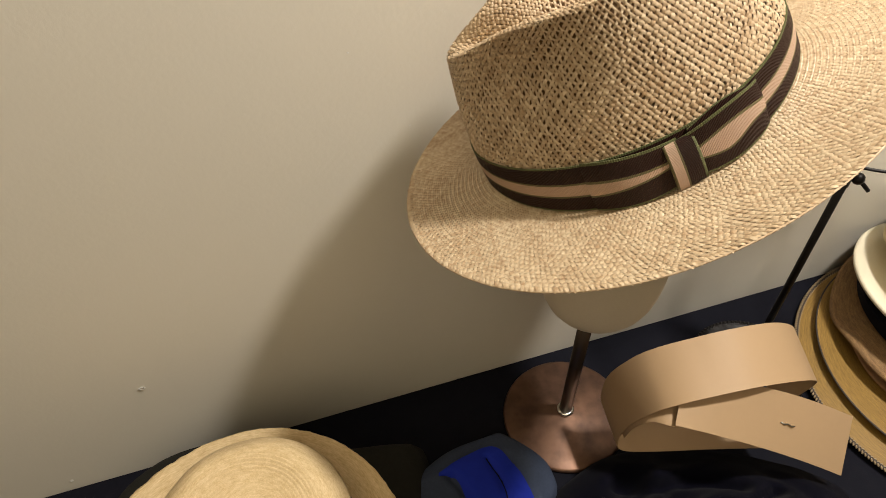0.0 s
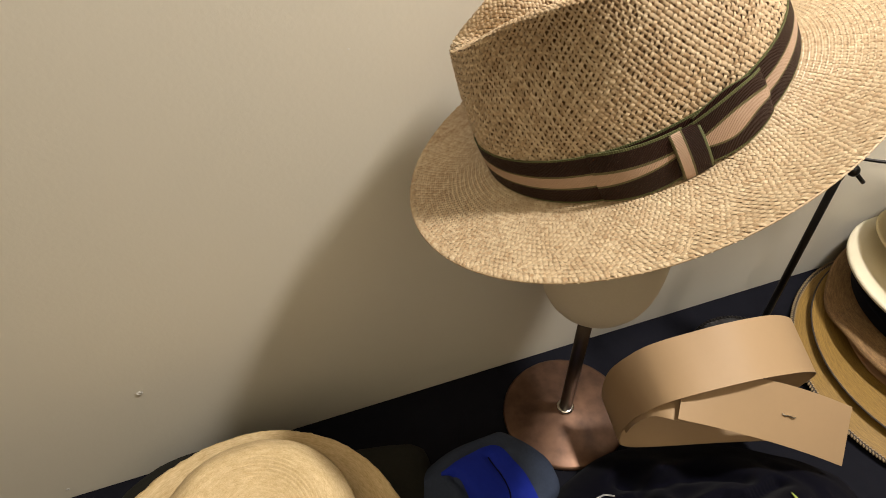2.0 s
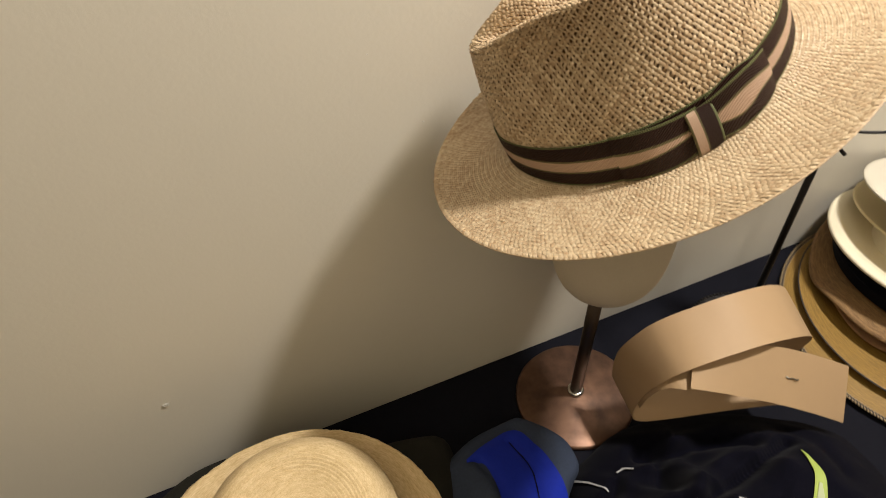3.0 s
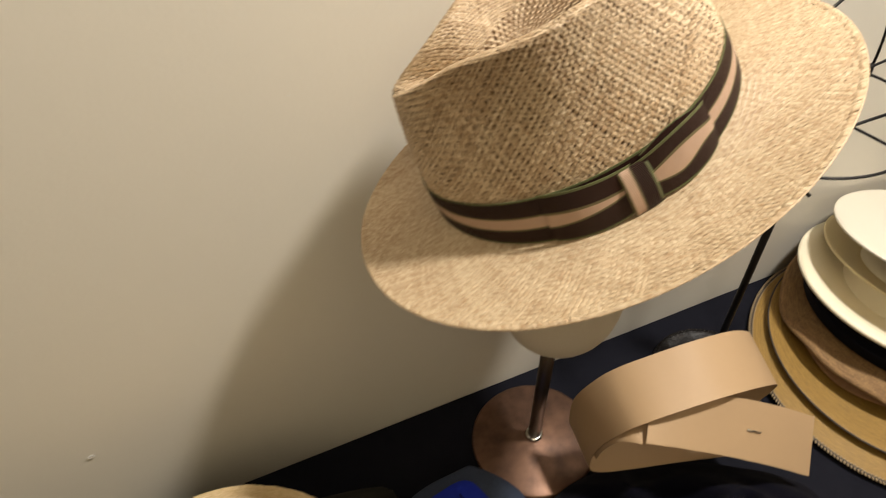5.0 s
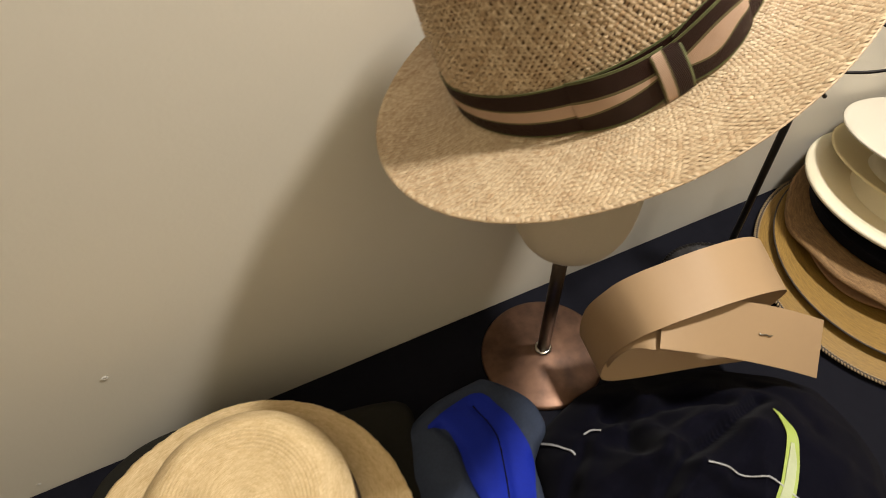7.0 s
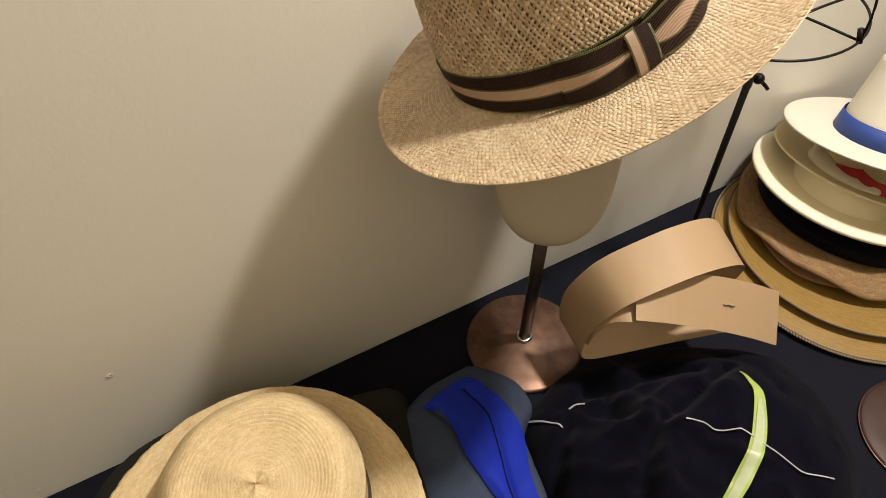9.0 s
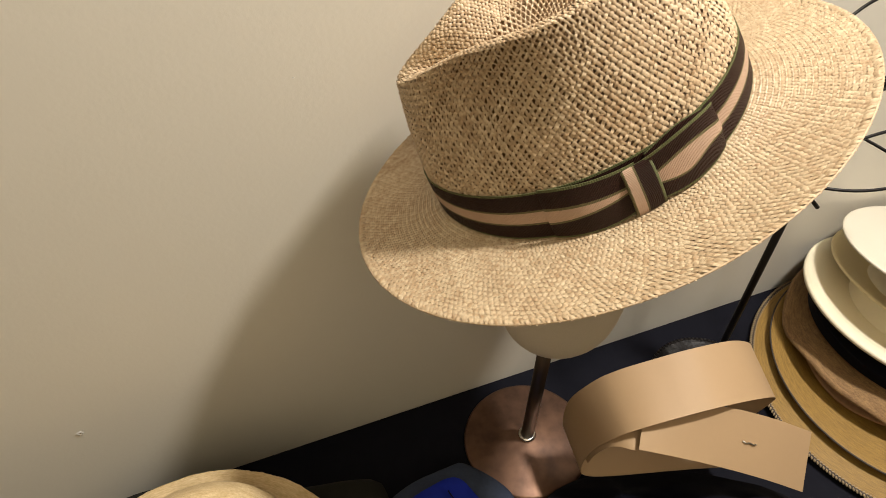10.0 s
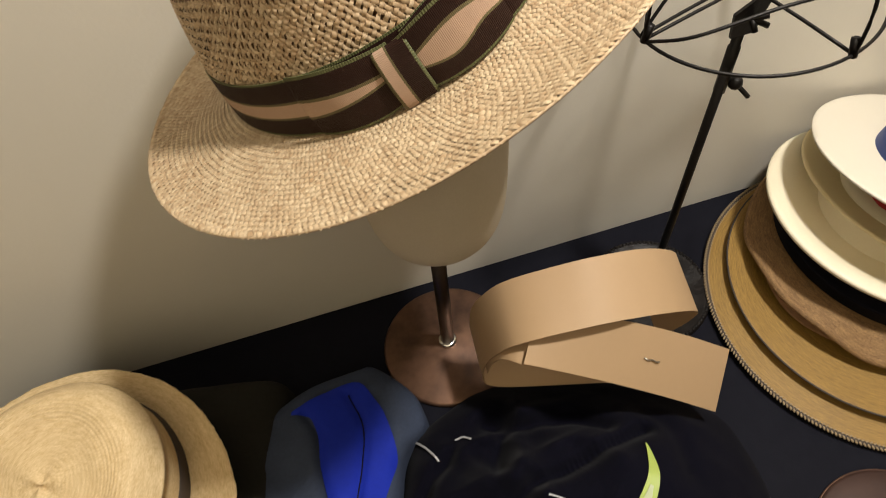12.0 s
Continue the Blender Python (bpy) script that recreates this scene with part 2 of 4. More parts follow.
# ---- the room ----
def room():
    x0, x1, y0 = -2.2, 2.8, -3.2
    for name, lo, hi, m in (
        ("wall_north", (x0 - 0.1, 0.0, 0.0), (x1 + 0.1, 0.12, CEIL), M_WALL),
        ("wall_south", (x0 - 0.1, y0 - 0.1, 0.0), (x1 + 0.1, y0, CEIL), M_WALL),
        ("wall_west", (x0 - 0.1, y0, 0.0), (x0, 0.0, CEIL), M_WALL),
        ("wall_east", (x1, y0, 0.0), (x1 + 0.1, 0.0, CEIL), M_WALL),
        ("floor", (x0, y0, -0.1), (x1, 0.0, 0.0), M_FLOOR),
        ("ceiling", (x0 - 0.1, y0 - 0.1, CEIL), (x1 + 0.1, 0.12, CEIL + 0.1), M_WHITE),
    ):
        tagged(new(name, box(name, lo, hi, m)), label={"wall_north": "beige painted wall with small nail holes", "floor": "dark wooden floor boards",
               "ceiling": "plain white ceiling"}.get(name, "plain beige painted wall"), category=name.split("_")[0], kind="structure")


room()


def nail_hole(x, z, r, tear):
    """A filled hole: a chipped crater with a raised lip and a torn flake of paint."""
    rng = random.Random(int(1000 * (x + 5)))
    bm = bmesh.new()
    rings = []
    for rr, d in ((1.5, 0.0003), (1.0, 0.0012), (0.7, 0.0009), (0.3, 0.0004)):
        ring = []
        for i in range(14):
            a = 2 * math.pi * i / 14
            q = r * rr * (1 + rng.uniform(-0.2, 0.2))
            ring.append(bm.verts.new((x + q * math.cos(a), -d * min(1.0, r / 0.0024), z + q * math.sin(a) * 0.8)))
        rings.append(ring)
    for a, b in zip(rings, rings[1:]):
        for i in range(14):
            bm.faces.new((a[i], a[(i + 1) % 14], b[(i + 1) % 14], b[i]))
    bm.faces.new(rings[-1])
    if tear:
        f = [bm.verts.new((x + dx * r, -0.0012 - d, z + dz * r)) for dx, dz, d in ((0.2, 0.4, 0.0004), (1.2, 1.8, 0.002), (2.4, 2.7, 0.0008), (0.9, 0.6, 0.0002))]
        bm.faces.new(f)
    return from_bm("nail_hole", bm, M_WHITE)


for hx, hz, hr, tear in ((-0.172, 0.925, 0.0028, True), (-0.311, 0.777, 0.0018, False), (0.1165, 1.281, 0.0006, False), (0.159, 1.1985, 0.0006, False)):
    ob = new("nail_hole", nail_hole(hx, hz, hr, tear))
    tagged(ob, "small chipped nail hole in the painted wall", "nail hole", "nail holes")


def table():
    t = thing("table", label="black table with a plain matt top against the wall", category="table")
    piece("tabletop", box("tabletop", (-1.05, -0.78, TABLE - 0.03), (1.75, -0.001, TABLE), M_TABLE, 0.003), t)
    for x in (-0.98, 1.66):
        for y in (-0.72, -0.07):
            piece("leg", box("leg", (x - 0.03, y - 0.03, 0.0), (x + 0.03, y + 0.03, TABLE - 0.03), M_TABLE, 0.003), t)


table()


def ceiling_lamp():
    p = Vector(LAMP)
    t = thing("ceiling_spotlight", pose(p.x, p.y, CEIL), label="small round white ceiling downlight", category="lamp")
    prof = [(0.070, 0.0), (0.095, -0.001), (0.096, -0.006), (0.090, -0.010), (0.078, -0.012), (0.075, -0.006), (0.072, -0.001)]
    piece("trim_ring", lathe("trim_ring", prof, M_WHITE, 48), t)


ceiling_lamp()


# ---- the woven fedora ----
HAT = Matrix.Translation((0.2968, -0.1301, 1.2653)) @ Euler((-0.1291, -0.4152, -0.1423)).to_matrix().to_4x4()


def step(e0, e1, x):
    t = np.clip((x - e0) / (e1 - e0), 0, 1)
    return t * t * (3 - 2 * t)


def base_ring(th):
    return np.stack([0.111 * np.cos(th), 0.0756 * np.sin(th), 0.0086 * np.cos(2 * th)], -1)


def crown_at(th, v):
    """The crown: v 0 to 1 up the side, 1 to 2 over the ridge into the dent."""
    th, v = np.broadcast_arrays(np.asarray(th, float), np.asarray(v, float))
    c, s = np.cos(th), np.sin(th)
    front = np.clip(-c, 0, 1)
    b = base_ring(th)
    rx = (0.088 + 0.006 * front) * c
    ry = 0.057 * s * (1 - 0.40 * front ** 2)
    rz = 0.118 + 0.004 * s * s - 0.015 * front ** 2.5
    vs = np.clip(v, 0, 1)
    bul = np.sin(np.pi * vs)
    x = b[..., 0] + (rx - b[..., 0]) * vs ** 1.15
    y = b[..., 1] + (ry - b[..., 1]) * vs ** 1.25
    z = b[..., 2] * (1 - vs) + rz * vs
    pinch = np.exp(-(((np.abs(np.arctan2(s, c)) - 2.25) / 0.42) ** 2)) * np.exp(-(((vs - 0.80) / 0.27) ** 2))
    y = y - np.sign(s) * 0.016 * pinch
    x = x + 0.004 * pinch + 0.003 * bul * c
    f = np.clip(2 - v, 0, 1)
    top = v > 1
    lean = front ** 4
    up = vs ** 1.3
    x = x - 0.005 * lean * up
    y = y + 0.027 * lean * up
    z = z - 0.009 * lean * up
    dent = step(0.0, 0.75, 1 - f)
    x = np.where(top, (rx - 0.005 * lean) * f + 0.004 * pinch * f, x)
    y = np.where(top, (ry + 0.027 * lean) * f - np.sign(s) * 0.016 * pinch * f, y)
    z = np.where(top, rz - 0.009 * lean * f - 0.036 * dent + 0.003 * np.sin(np.pi * np.clip((1 - f) / 0.3, 0, 1)), z)
    return np.stack([x, y, z], -1)


def brim_edge(th):
    s = np.sin(th)
    far = np.clip(s, 0, 1)
    z = 0.0018 - 0.005 * np.cos(th) + 0.0033 * np.cos(2 * th) - 0.0027 * np.sin(2 * th) + 0.001 * np.cos(3 * th)
    return np.stack([0.1805 * np.cos(th) + 0.0012, 0.1491 * s * (1 - 0.20 * far), z + 0.014 * far ** 2], -1)


def brim_at(th, r):
    th, r = np.broadcast_arrays(np.asarray(th, float), np.asarray(r, float))
    a, b = base_ring(th), brim_edge(th)
    p = a + (b - a) * r[..., None]
    p[..., 2] += -0.004 * np.sin(np.pi * r) + 0.0012 * np.sin(3 * th + 4 * r)
    return p


def strands(surf, uv_paths, widths, lifts, crown=0.45, flip=1.0):
    """Flat straws woven along paths on a surface; each is an island of its own."""
    V, Fs, n0 = [], [], 0
    e = 1e-3
    for uv, w, l in zip(uv_paths, widths, lifts):
        u, v = uv[:, 0], uv[:, 1]
        p = surf(u, v)
        nor = np.cross(surf(u + e, v) - surf(u - e, v), surf(u, v + e) - surf(u, v - e))
        nor *= flip / (np.linalg.norm(nor, axis=1, keepdims=True) + 1e-12)
        t = np.gradient(p, axis=0)
        side = np.cross(nor, t)
        side /= np.linalg.norm(side, axis=1, keepdims=True) + 1e-12
        w = np.broadcast_to(np.asarray(w, float), u.shape)[:, None]
        mid = p + nor * np.asarray(l)[:, None]
        V.append(np.stack([mid - side * w / 2, mid + nor * w * crown * 0.5, mid + side * w / 2], 1).reshape(-1, 3))
        k = len(u)
        i = np.arange(k - 1)[:, None] * 3 + n0
        Fs.append(np.concatenate([i + np.array([[0, 3, 4, 1]]), i + np.array([[1, 4, 5, 2]])]))
        n0 += 3 * k
    return np.vstack(V), np.vstack(Fs)


def weave_mesh(name, sets, mats):
    V, Fs, n0 = [], [], 0
    for v, f in sets:
        V.append(v)
        Fs.append(f + n0)
        n0 += len(v)
    return mesh_of(name, np.vstack(V), np.vstack(Fs).tolist(), mats)


def fedora():
    hat = thing("straw_fedora", HAT, label="natural woven straw fedora with pinched crown and striped ribbon", category="hat")
    rng = np.random.RandomState(3)
    # crown: upright straws and rows round it
    NA, NB, sa, sb = 106, 144, 1.70, 0.80
    lift = 0.00085
    ph = rng.uniform(0, 6.28, 8)

    # straws stand evenly spaced along the crown's girth, however it is pinched
    uu = np.linspace(-np.pi, 5 * np.pi, 1801)
    girth = np.r_[0, np.cumsum(np.linalg.norm(np.diff(crown_at(uu, np.full_like(uu, 0.62)), axis=0), axis=1))]
    girth = (girth - np.interp(0.0, uu, girth)) / (girth[-1] - girth[0]) * 6 * np.pi

    def even(w):
        return np.interp(w, girth, uu)

    def drift(u, v):
        return (0.30 * np.sin(9 * u + 5 * v + ph[0]) + 0.25 * np.sin(23 * u - 14 * v + ph[1]) + 0.2 * np.sin(41 * u + 31 * v + ph[2]))

    def fill(u, v):
        """How full the weave is: open along the near ridge, close at the foot."""
        u = (np.asarray(u) + np.pi) % (2 * np.pi) - np.pi
        gap = np.exp(-(((u + 1.7) / 0.75) ** 2) - (((v - 0.95) / 0.16) ** 2))
        return 0.905 - 0.20 * gap - 0.06 * np.exp(-(((u + 2.35) / 0.5) ** 2) - (((v - 0.6) / 0.3) ** 2)) + 0.09 * np.sin(7 * u + 9 * v + ph[3]) * np.sin(11 * v - 5 * u + ph[4]) + 0.12 * np.clip(0.45 - v, 0, 1)

    sets = []
    for count, other, slope, sign in ((NA, NB, sa, 1), (NB, NA, -sb, -1)):
        paths, widths, lifts = [], [], []
        for i in range(count):
            end = 1.86 if i % 2 else 1.42
            n = int((end - 0.17) * (sa + sb) * other / (2 * np.pi) * 2)
            v = np.linspace(0.17, end, n)
            u0 = 2 * np.pi * i / count + slope * v
            k = other / (2 * np.pi) * (2 * np.pi * i / count + sign * (sa + sb) * v)
            pitch = 2 * np.pi / count
            w = u0 + pitch * (0.16 * drift(u0 + 2.0 * (sign < 0), v) + rng.normal(0, 0.09))
            u = even(w)
            rough = 1 + 0.10 * np.convolve(rng.normal(0, 1, n), np.ones(3) / 2, "same")
            room = np.linalg.norm(crown_at(even(w + 0.01), v) - crown_at(even(w - 0.01), v), axis=1) / 0.02
            taper = np.clip(room / 0.084, 0.30, 1.12)
            paths.append(np.stack([u, v], 1))
            widths.append(rng.uniform(0.0021, 0.0029) * taper * rough * fill(u, v))
            lifts.append(sign * lift * np.cos(np.pi * (k + i)))
        sets.append(strands(crown_at, paths, widths, lifts, 0.36))
    piece("crown", weave_mesh("crown", sets, [M_STRAW]), hat, "openly woven straw crown with a pinched dent")["kind"] = "stuff"
    # thin sheet added a few millimetres inside the crown: blocks light, darkens the holes
    th = np.linspace(0, 2 * np.pi, 140, endpoint=False)
    T, V = np.meshgrid(th, np.linspace(0.06, 1.93, 40), indexing="ij")
    g = crown_at(T, V) * np.array([0.95, 0.925, 1.0]) + np.array([0.001, 0.001, 0.0])
    g[..., 2] -= 0.0048 * np.clip(V, 0, 1)
    piece("gap_shade_sheet", sheet("gap_shade_sheet", g, [M_GAP_SHADE], 0.0006, True), hat, "dark sheet added inside the crown to shade the weave's gaps")
    # brim: two crossing spirals of straws, with an added light-blocking sheet and a turned edge
    NB, per = 262, 2
    sets = []
    for fam, slope in ((1, 0.74), (-1, -0.20)):
        paths, widths, lifts = [], [], []
        crossings = int(round(0.94 * NB / (2 * np.pi)))
        n = crossings * per
        k = np.arange(n + 1) / per
        for i in range(NB):
            r = k / crossings
            u = 2 * np.pi * i / NB + slope * r + 0.002 * np.sin(17 * r + i * 0.7) + rng.normal(0, 0.0016)
            wide = 1 + 0.13 * np.convolve(rng.normal(0, 1, len(r)), np.ones(2) / 1.5, "same")
            l = 0.00058 * fam * np.cos(np.pi * k) + 0.0003
            paths.append(np.stack([u, r], 1))
            widths.append(rng.uniform(0.00184, 0.00238) * (0.84 + 0.44 * r) * wide)
            lifts.append(l)
        sets.append(strands(brim_at, paths, widths, lifts, 0.22, -1.0))
    ob = piece("brim", weave_mesh("brim", sets, [M_STRAW_BRIM]), hat, "closely woven straw brim")
    ob["kind"] = "stuff"
    # added sheet just under the straws: stops light leaks, darkens the gaps
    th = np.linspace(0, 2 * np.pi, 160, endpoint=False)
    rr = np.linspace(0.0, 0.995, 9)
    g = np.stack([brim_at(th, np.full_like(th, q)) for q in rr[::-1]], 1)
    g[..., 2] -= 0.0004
    piece("brim_shade_sheet", sheet("brim_shade_sheet", g, [M_BRIM_SHADE], 0.0009, True), ob)
    # turned edge: a twisted rim of short straws
    paths, widths, lifts = [], [], []
    n = 330
    for i in range(n):
        a0 = 2 * np.pi * (i + rng.uniform(-0.2, 0.2)) / n
        q = np.linspace(0, 1, 5)
        e0, e1 = rng.uniform(0.925, 0.965), rng.uniform(0.992, 1.005)
        paths.append(np.stack([a0 + 0.026 * q, e0 + (e1 - e0) * q], 1))
        widths.append(np.full(5, rng.uniform(0.0021, 0.0034)))
        lifts.append(rng.uniform(0.0006, 0.0012) * np.sin(np.pi * q) + 0.0005)
    v, f = strands(brim_at, paths, widths, lifts, 0.4, -1.0)
    piece("brim_rim", weave_mesh("brim_rim", [(v, f)], [M_STRAW_BRIM]), ob)["kind"] = "stuff"
    ring = [tuple(p) for p in brim_at(np.linspace(0, 2 * np.pi, 260, endpoint=False), np.full(260, 1.0))]
    piece("brim_cord", tube("brim_cord", ring, 0.0008, M_STRAW, 6, True), ob)

    # ribbon with stripes
    STR = [0.0, 0.035, 0.325, 0.365, 0.60, 0.64, 0.965, 1.0]
    ROWM = [3, 0, 2, 1, 2, 0, 3]
    mats = [M_BROWN, M_CREAM, M_OLIVE, M_GREEN]
    vals, idx = [], []
    for (s0, s1), m in zip(zip(STR, STR[1:]), ROWM):
        vals += [s0]
        idx.append(m)
    vals.append(1.0)
    vals = np.array(vals)

    def band_at(th, h, out):
        """A point on the ribbon: h 0 bottom to 1 top."""
        v = 0.012 + 0.285 * h
        p = crown_at(th, v)
        e = 1e-3
        nor = np.cross(crown_at(th + e, v) - crown_at(th - e, v), crown_at(th, v + e) - crown_at(th, v - e))
        nor /= np.linalg.norm(nor, axis=-1, keepdims=True)
        return p + nor * np.asarray(out)[..., None]

    th = np.linspace(0, 2 * np.pi, 180, endpoint=False)
    T, H = np.meshgrid(th, vals, indexing="ij")
    g = band_at(T, H, np.full_like(T, 0.0022) + 0.0006 * np.sin(5 * T))
    arc = np.cumsum(np.r_[0, np.linalg.norm(np.diff(g[:, 3], axis=0), axis=1)])
    uv = np.stack([np.repeat(arc[:, None], len(vals), 1), H * 0.04], -1)
    rib = piece("ribbon", sheet("ribbon", g, mats, 0.0008, True, idx, uv), hat, "brown ribbon with a cream stripe and green edges")

    def bow_piece(name, t0, t1, low, high, out, cream, n=34, rise=None):
        """A loop of the bow. cream(q): where the pale stripe begins and ends across the ribbon."""
        q = np.linspace(0, 1, n)
        th = np.radians(t0 + (t1 - t0) * q)
        lo, hi, ou = low(q), high(q), out(q)
        c0, c1 = cream(q)
        part = np.stack([0 * q, 0 * q + 0.035, c0 - 0.04, c0, c1, c1 + 0.05, 0 * q + 0.955, 0 * q + 1.0], 1)
        T = np.repeat(th[:, None], part.shape[1], 1)
        H = lo[:, None] + (hi - lo)[:, None] * part
        O = np.repeat(ou[:, None], part.shape[1], 1) + 0.0012 * np.sin(np.pi * part)
        if rise is not None:
            O = O + rise(q)[:, None] * part ** 2
        g = band_at(T, H, O)
        arc = np.cumsum(np.r_[0, np.linalg.norm(np.diff(g[:, 3], axis=0), axis=1)])
        uv = np.stack([np.repeat(arc[:, None], part.shape[1], 1), H * 0.04], -1)
        return sheet(name, g, mats, 0.0008, False, idx, uv)

    # flat bow over the ribbon: two loops drawn in to the knot
    piece("bow_loop", bow_piece("bow_loop", -115, -84, lambda q: 0.0 + 0.10 * q ** 2.5, lambda q: 1.04 - 0.10 * q ** 2,
                                lambda q: 0.0034 + 0.0034 * np.sin(np.pi * q) ** 0.8 + 0.0012 * q, lambda q: (0.35 + 0.20 * q ** 1.1, 0.60 - 0.02 * q ** 2)), rib)
    piece("bow_loop", bow_piece("bow_loop", -84, -53, lambda q: 0.10 * (1 - q) ** 3, lambda q: 0.86 + 0.20 * np.sin(np.pi * np.clip(q * 0.72 + 0.1, 0, 1)) ** 1.5,
                                lambda q: 0.0042 + 0.0046 * np.sin(np.pi * q) ** 0.8, lambda q: (0.44 - 0.12 * np.sin(np.pi * q ** 0.8) ** 2 + 0.035 * np.sin(11 * q) * q, 0.53 + 0.13 * np.sin(np.pi * q) + 0.06 * q), rise=lambda q: 0.0012 * np.sin(np.pi * q)), rib)
    # the folded back layer of the open loop
    piece("bow_fold", bow_piece("bow_fold", -80, -56, lambda q: 0.62 + 0.1 * q, lambda q: 0.92 + 0.16 * np.sin(np.pi * np.clip(q * 0.8 + 0.1, 0, 1)) ** 1.5,
                                lambda q: 0.0026 + 0.0010 * np.sin(np.pi * q), lambda q: (0.30 + 0 * q, 0.34 + 0 * q)), rib)
    # knot
    q = np.linspace(0, 1, 14)
    wide = [-0.5, -0.42, -0.12, -0.06, 0.42, 0.5]
    widx = [2, 1, 2, 0, 3]
    g = np.zeros((14, 6, 3))
    for k, w in enumerate(wide):
        th = np.radians(-84.0 + 10.0 * w) + 0 * q
        g[:, k] = band_at(th, -0.07 + 0.99 * q, 0.0062 + 0.0038 * np.sin(np.pi * q) ** 0.6 + 0 * q)
    arc = np.linspace(0, 0.04, 14)
    uv = np.stack([np.repeat(np.array(wide)[None] * 0.016, 14, 0), np.repeat(arc[:, None], 6, 1)], -1)
    piece("bow_knot", sheet("bow_knot", g, [M_BROWN, M_CREAM, M_OLIVE, M_GREEN], -0.0012, False, widx, uv[..., ::-1], False), rib)


fedora()


# ---- hat stand with a linen head ----
def hat_stand():
    t = thing("hat_stand", pose(0.304, -0.105, TABLE), label="linen covered egg head on a bronze pole with copper base", category="hat stand")
    prof = [(0.0, 0.0), (0.0775, 0.0), (0.0785, 0.002), (0.0785, 0.0035), (0.0775, 0.0055), (0.075, 0.0065), (0.06, 0.0085), (0.035, 0.0115), (0.015, 0.014), (0.0, 0.015)]
    piece("base", lathe("base", prof, M_COPPER, 72, lambda q, r, z: (r * math.cos(q) - 0.004, r * math.sin(q) + 0.008, z)), t, "mottled copper disc base")
    piece("pole", tube("pole", [(-0.004, 0.008, 0.012), (-0.002, 0.004, 0.12), (0, 0, 0.24)], 0.0078, M_POLE, 20), t)
    piece("collar", lathe("collar", [(0.0079, 0.013), (0.0105, 0.0135), (0.011, 0.0165), (0.0105, 0.0195), (0.0079, 0.020)], M_CHROME, 28, lambda q, r, z: (r * math.cos(q) - 0.004, r * math.sin(q) + 0.008, z)), t, "chrome collar")
    hp = []
    for i in range(30):
        s = -math.cos(math.pi * i / 29)
        r = 0.0640 * (1 - abs(s) ** 6.0) ** (1 / 2.0) * (1.0 + 0.06 * s)
        hp.append((max(r, 0.0), 0.387 + 0.151 * s))

    def wob(a, r, z):
        return (0.006 + 1.0 * r * math.cos(a), 0.94 * r * math.sin(a), z)

    head = lathe("head_form", hp, M_HEAD, 56, wob)
    piece("head_form", head, t, "cream linen covered head form")


hat_stand()


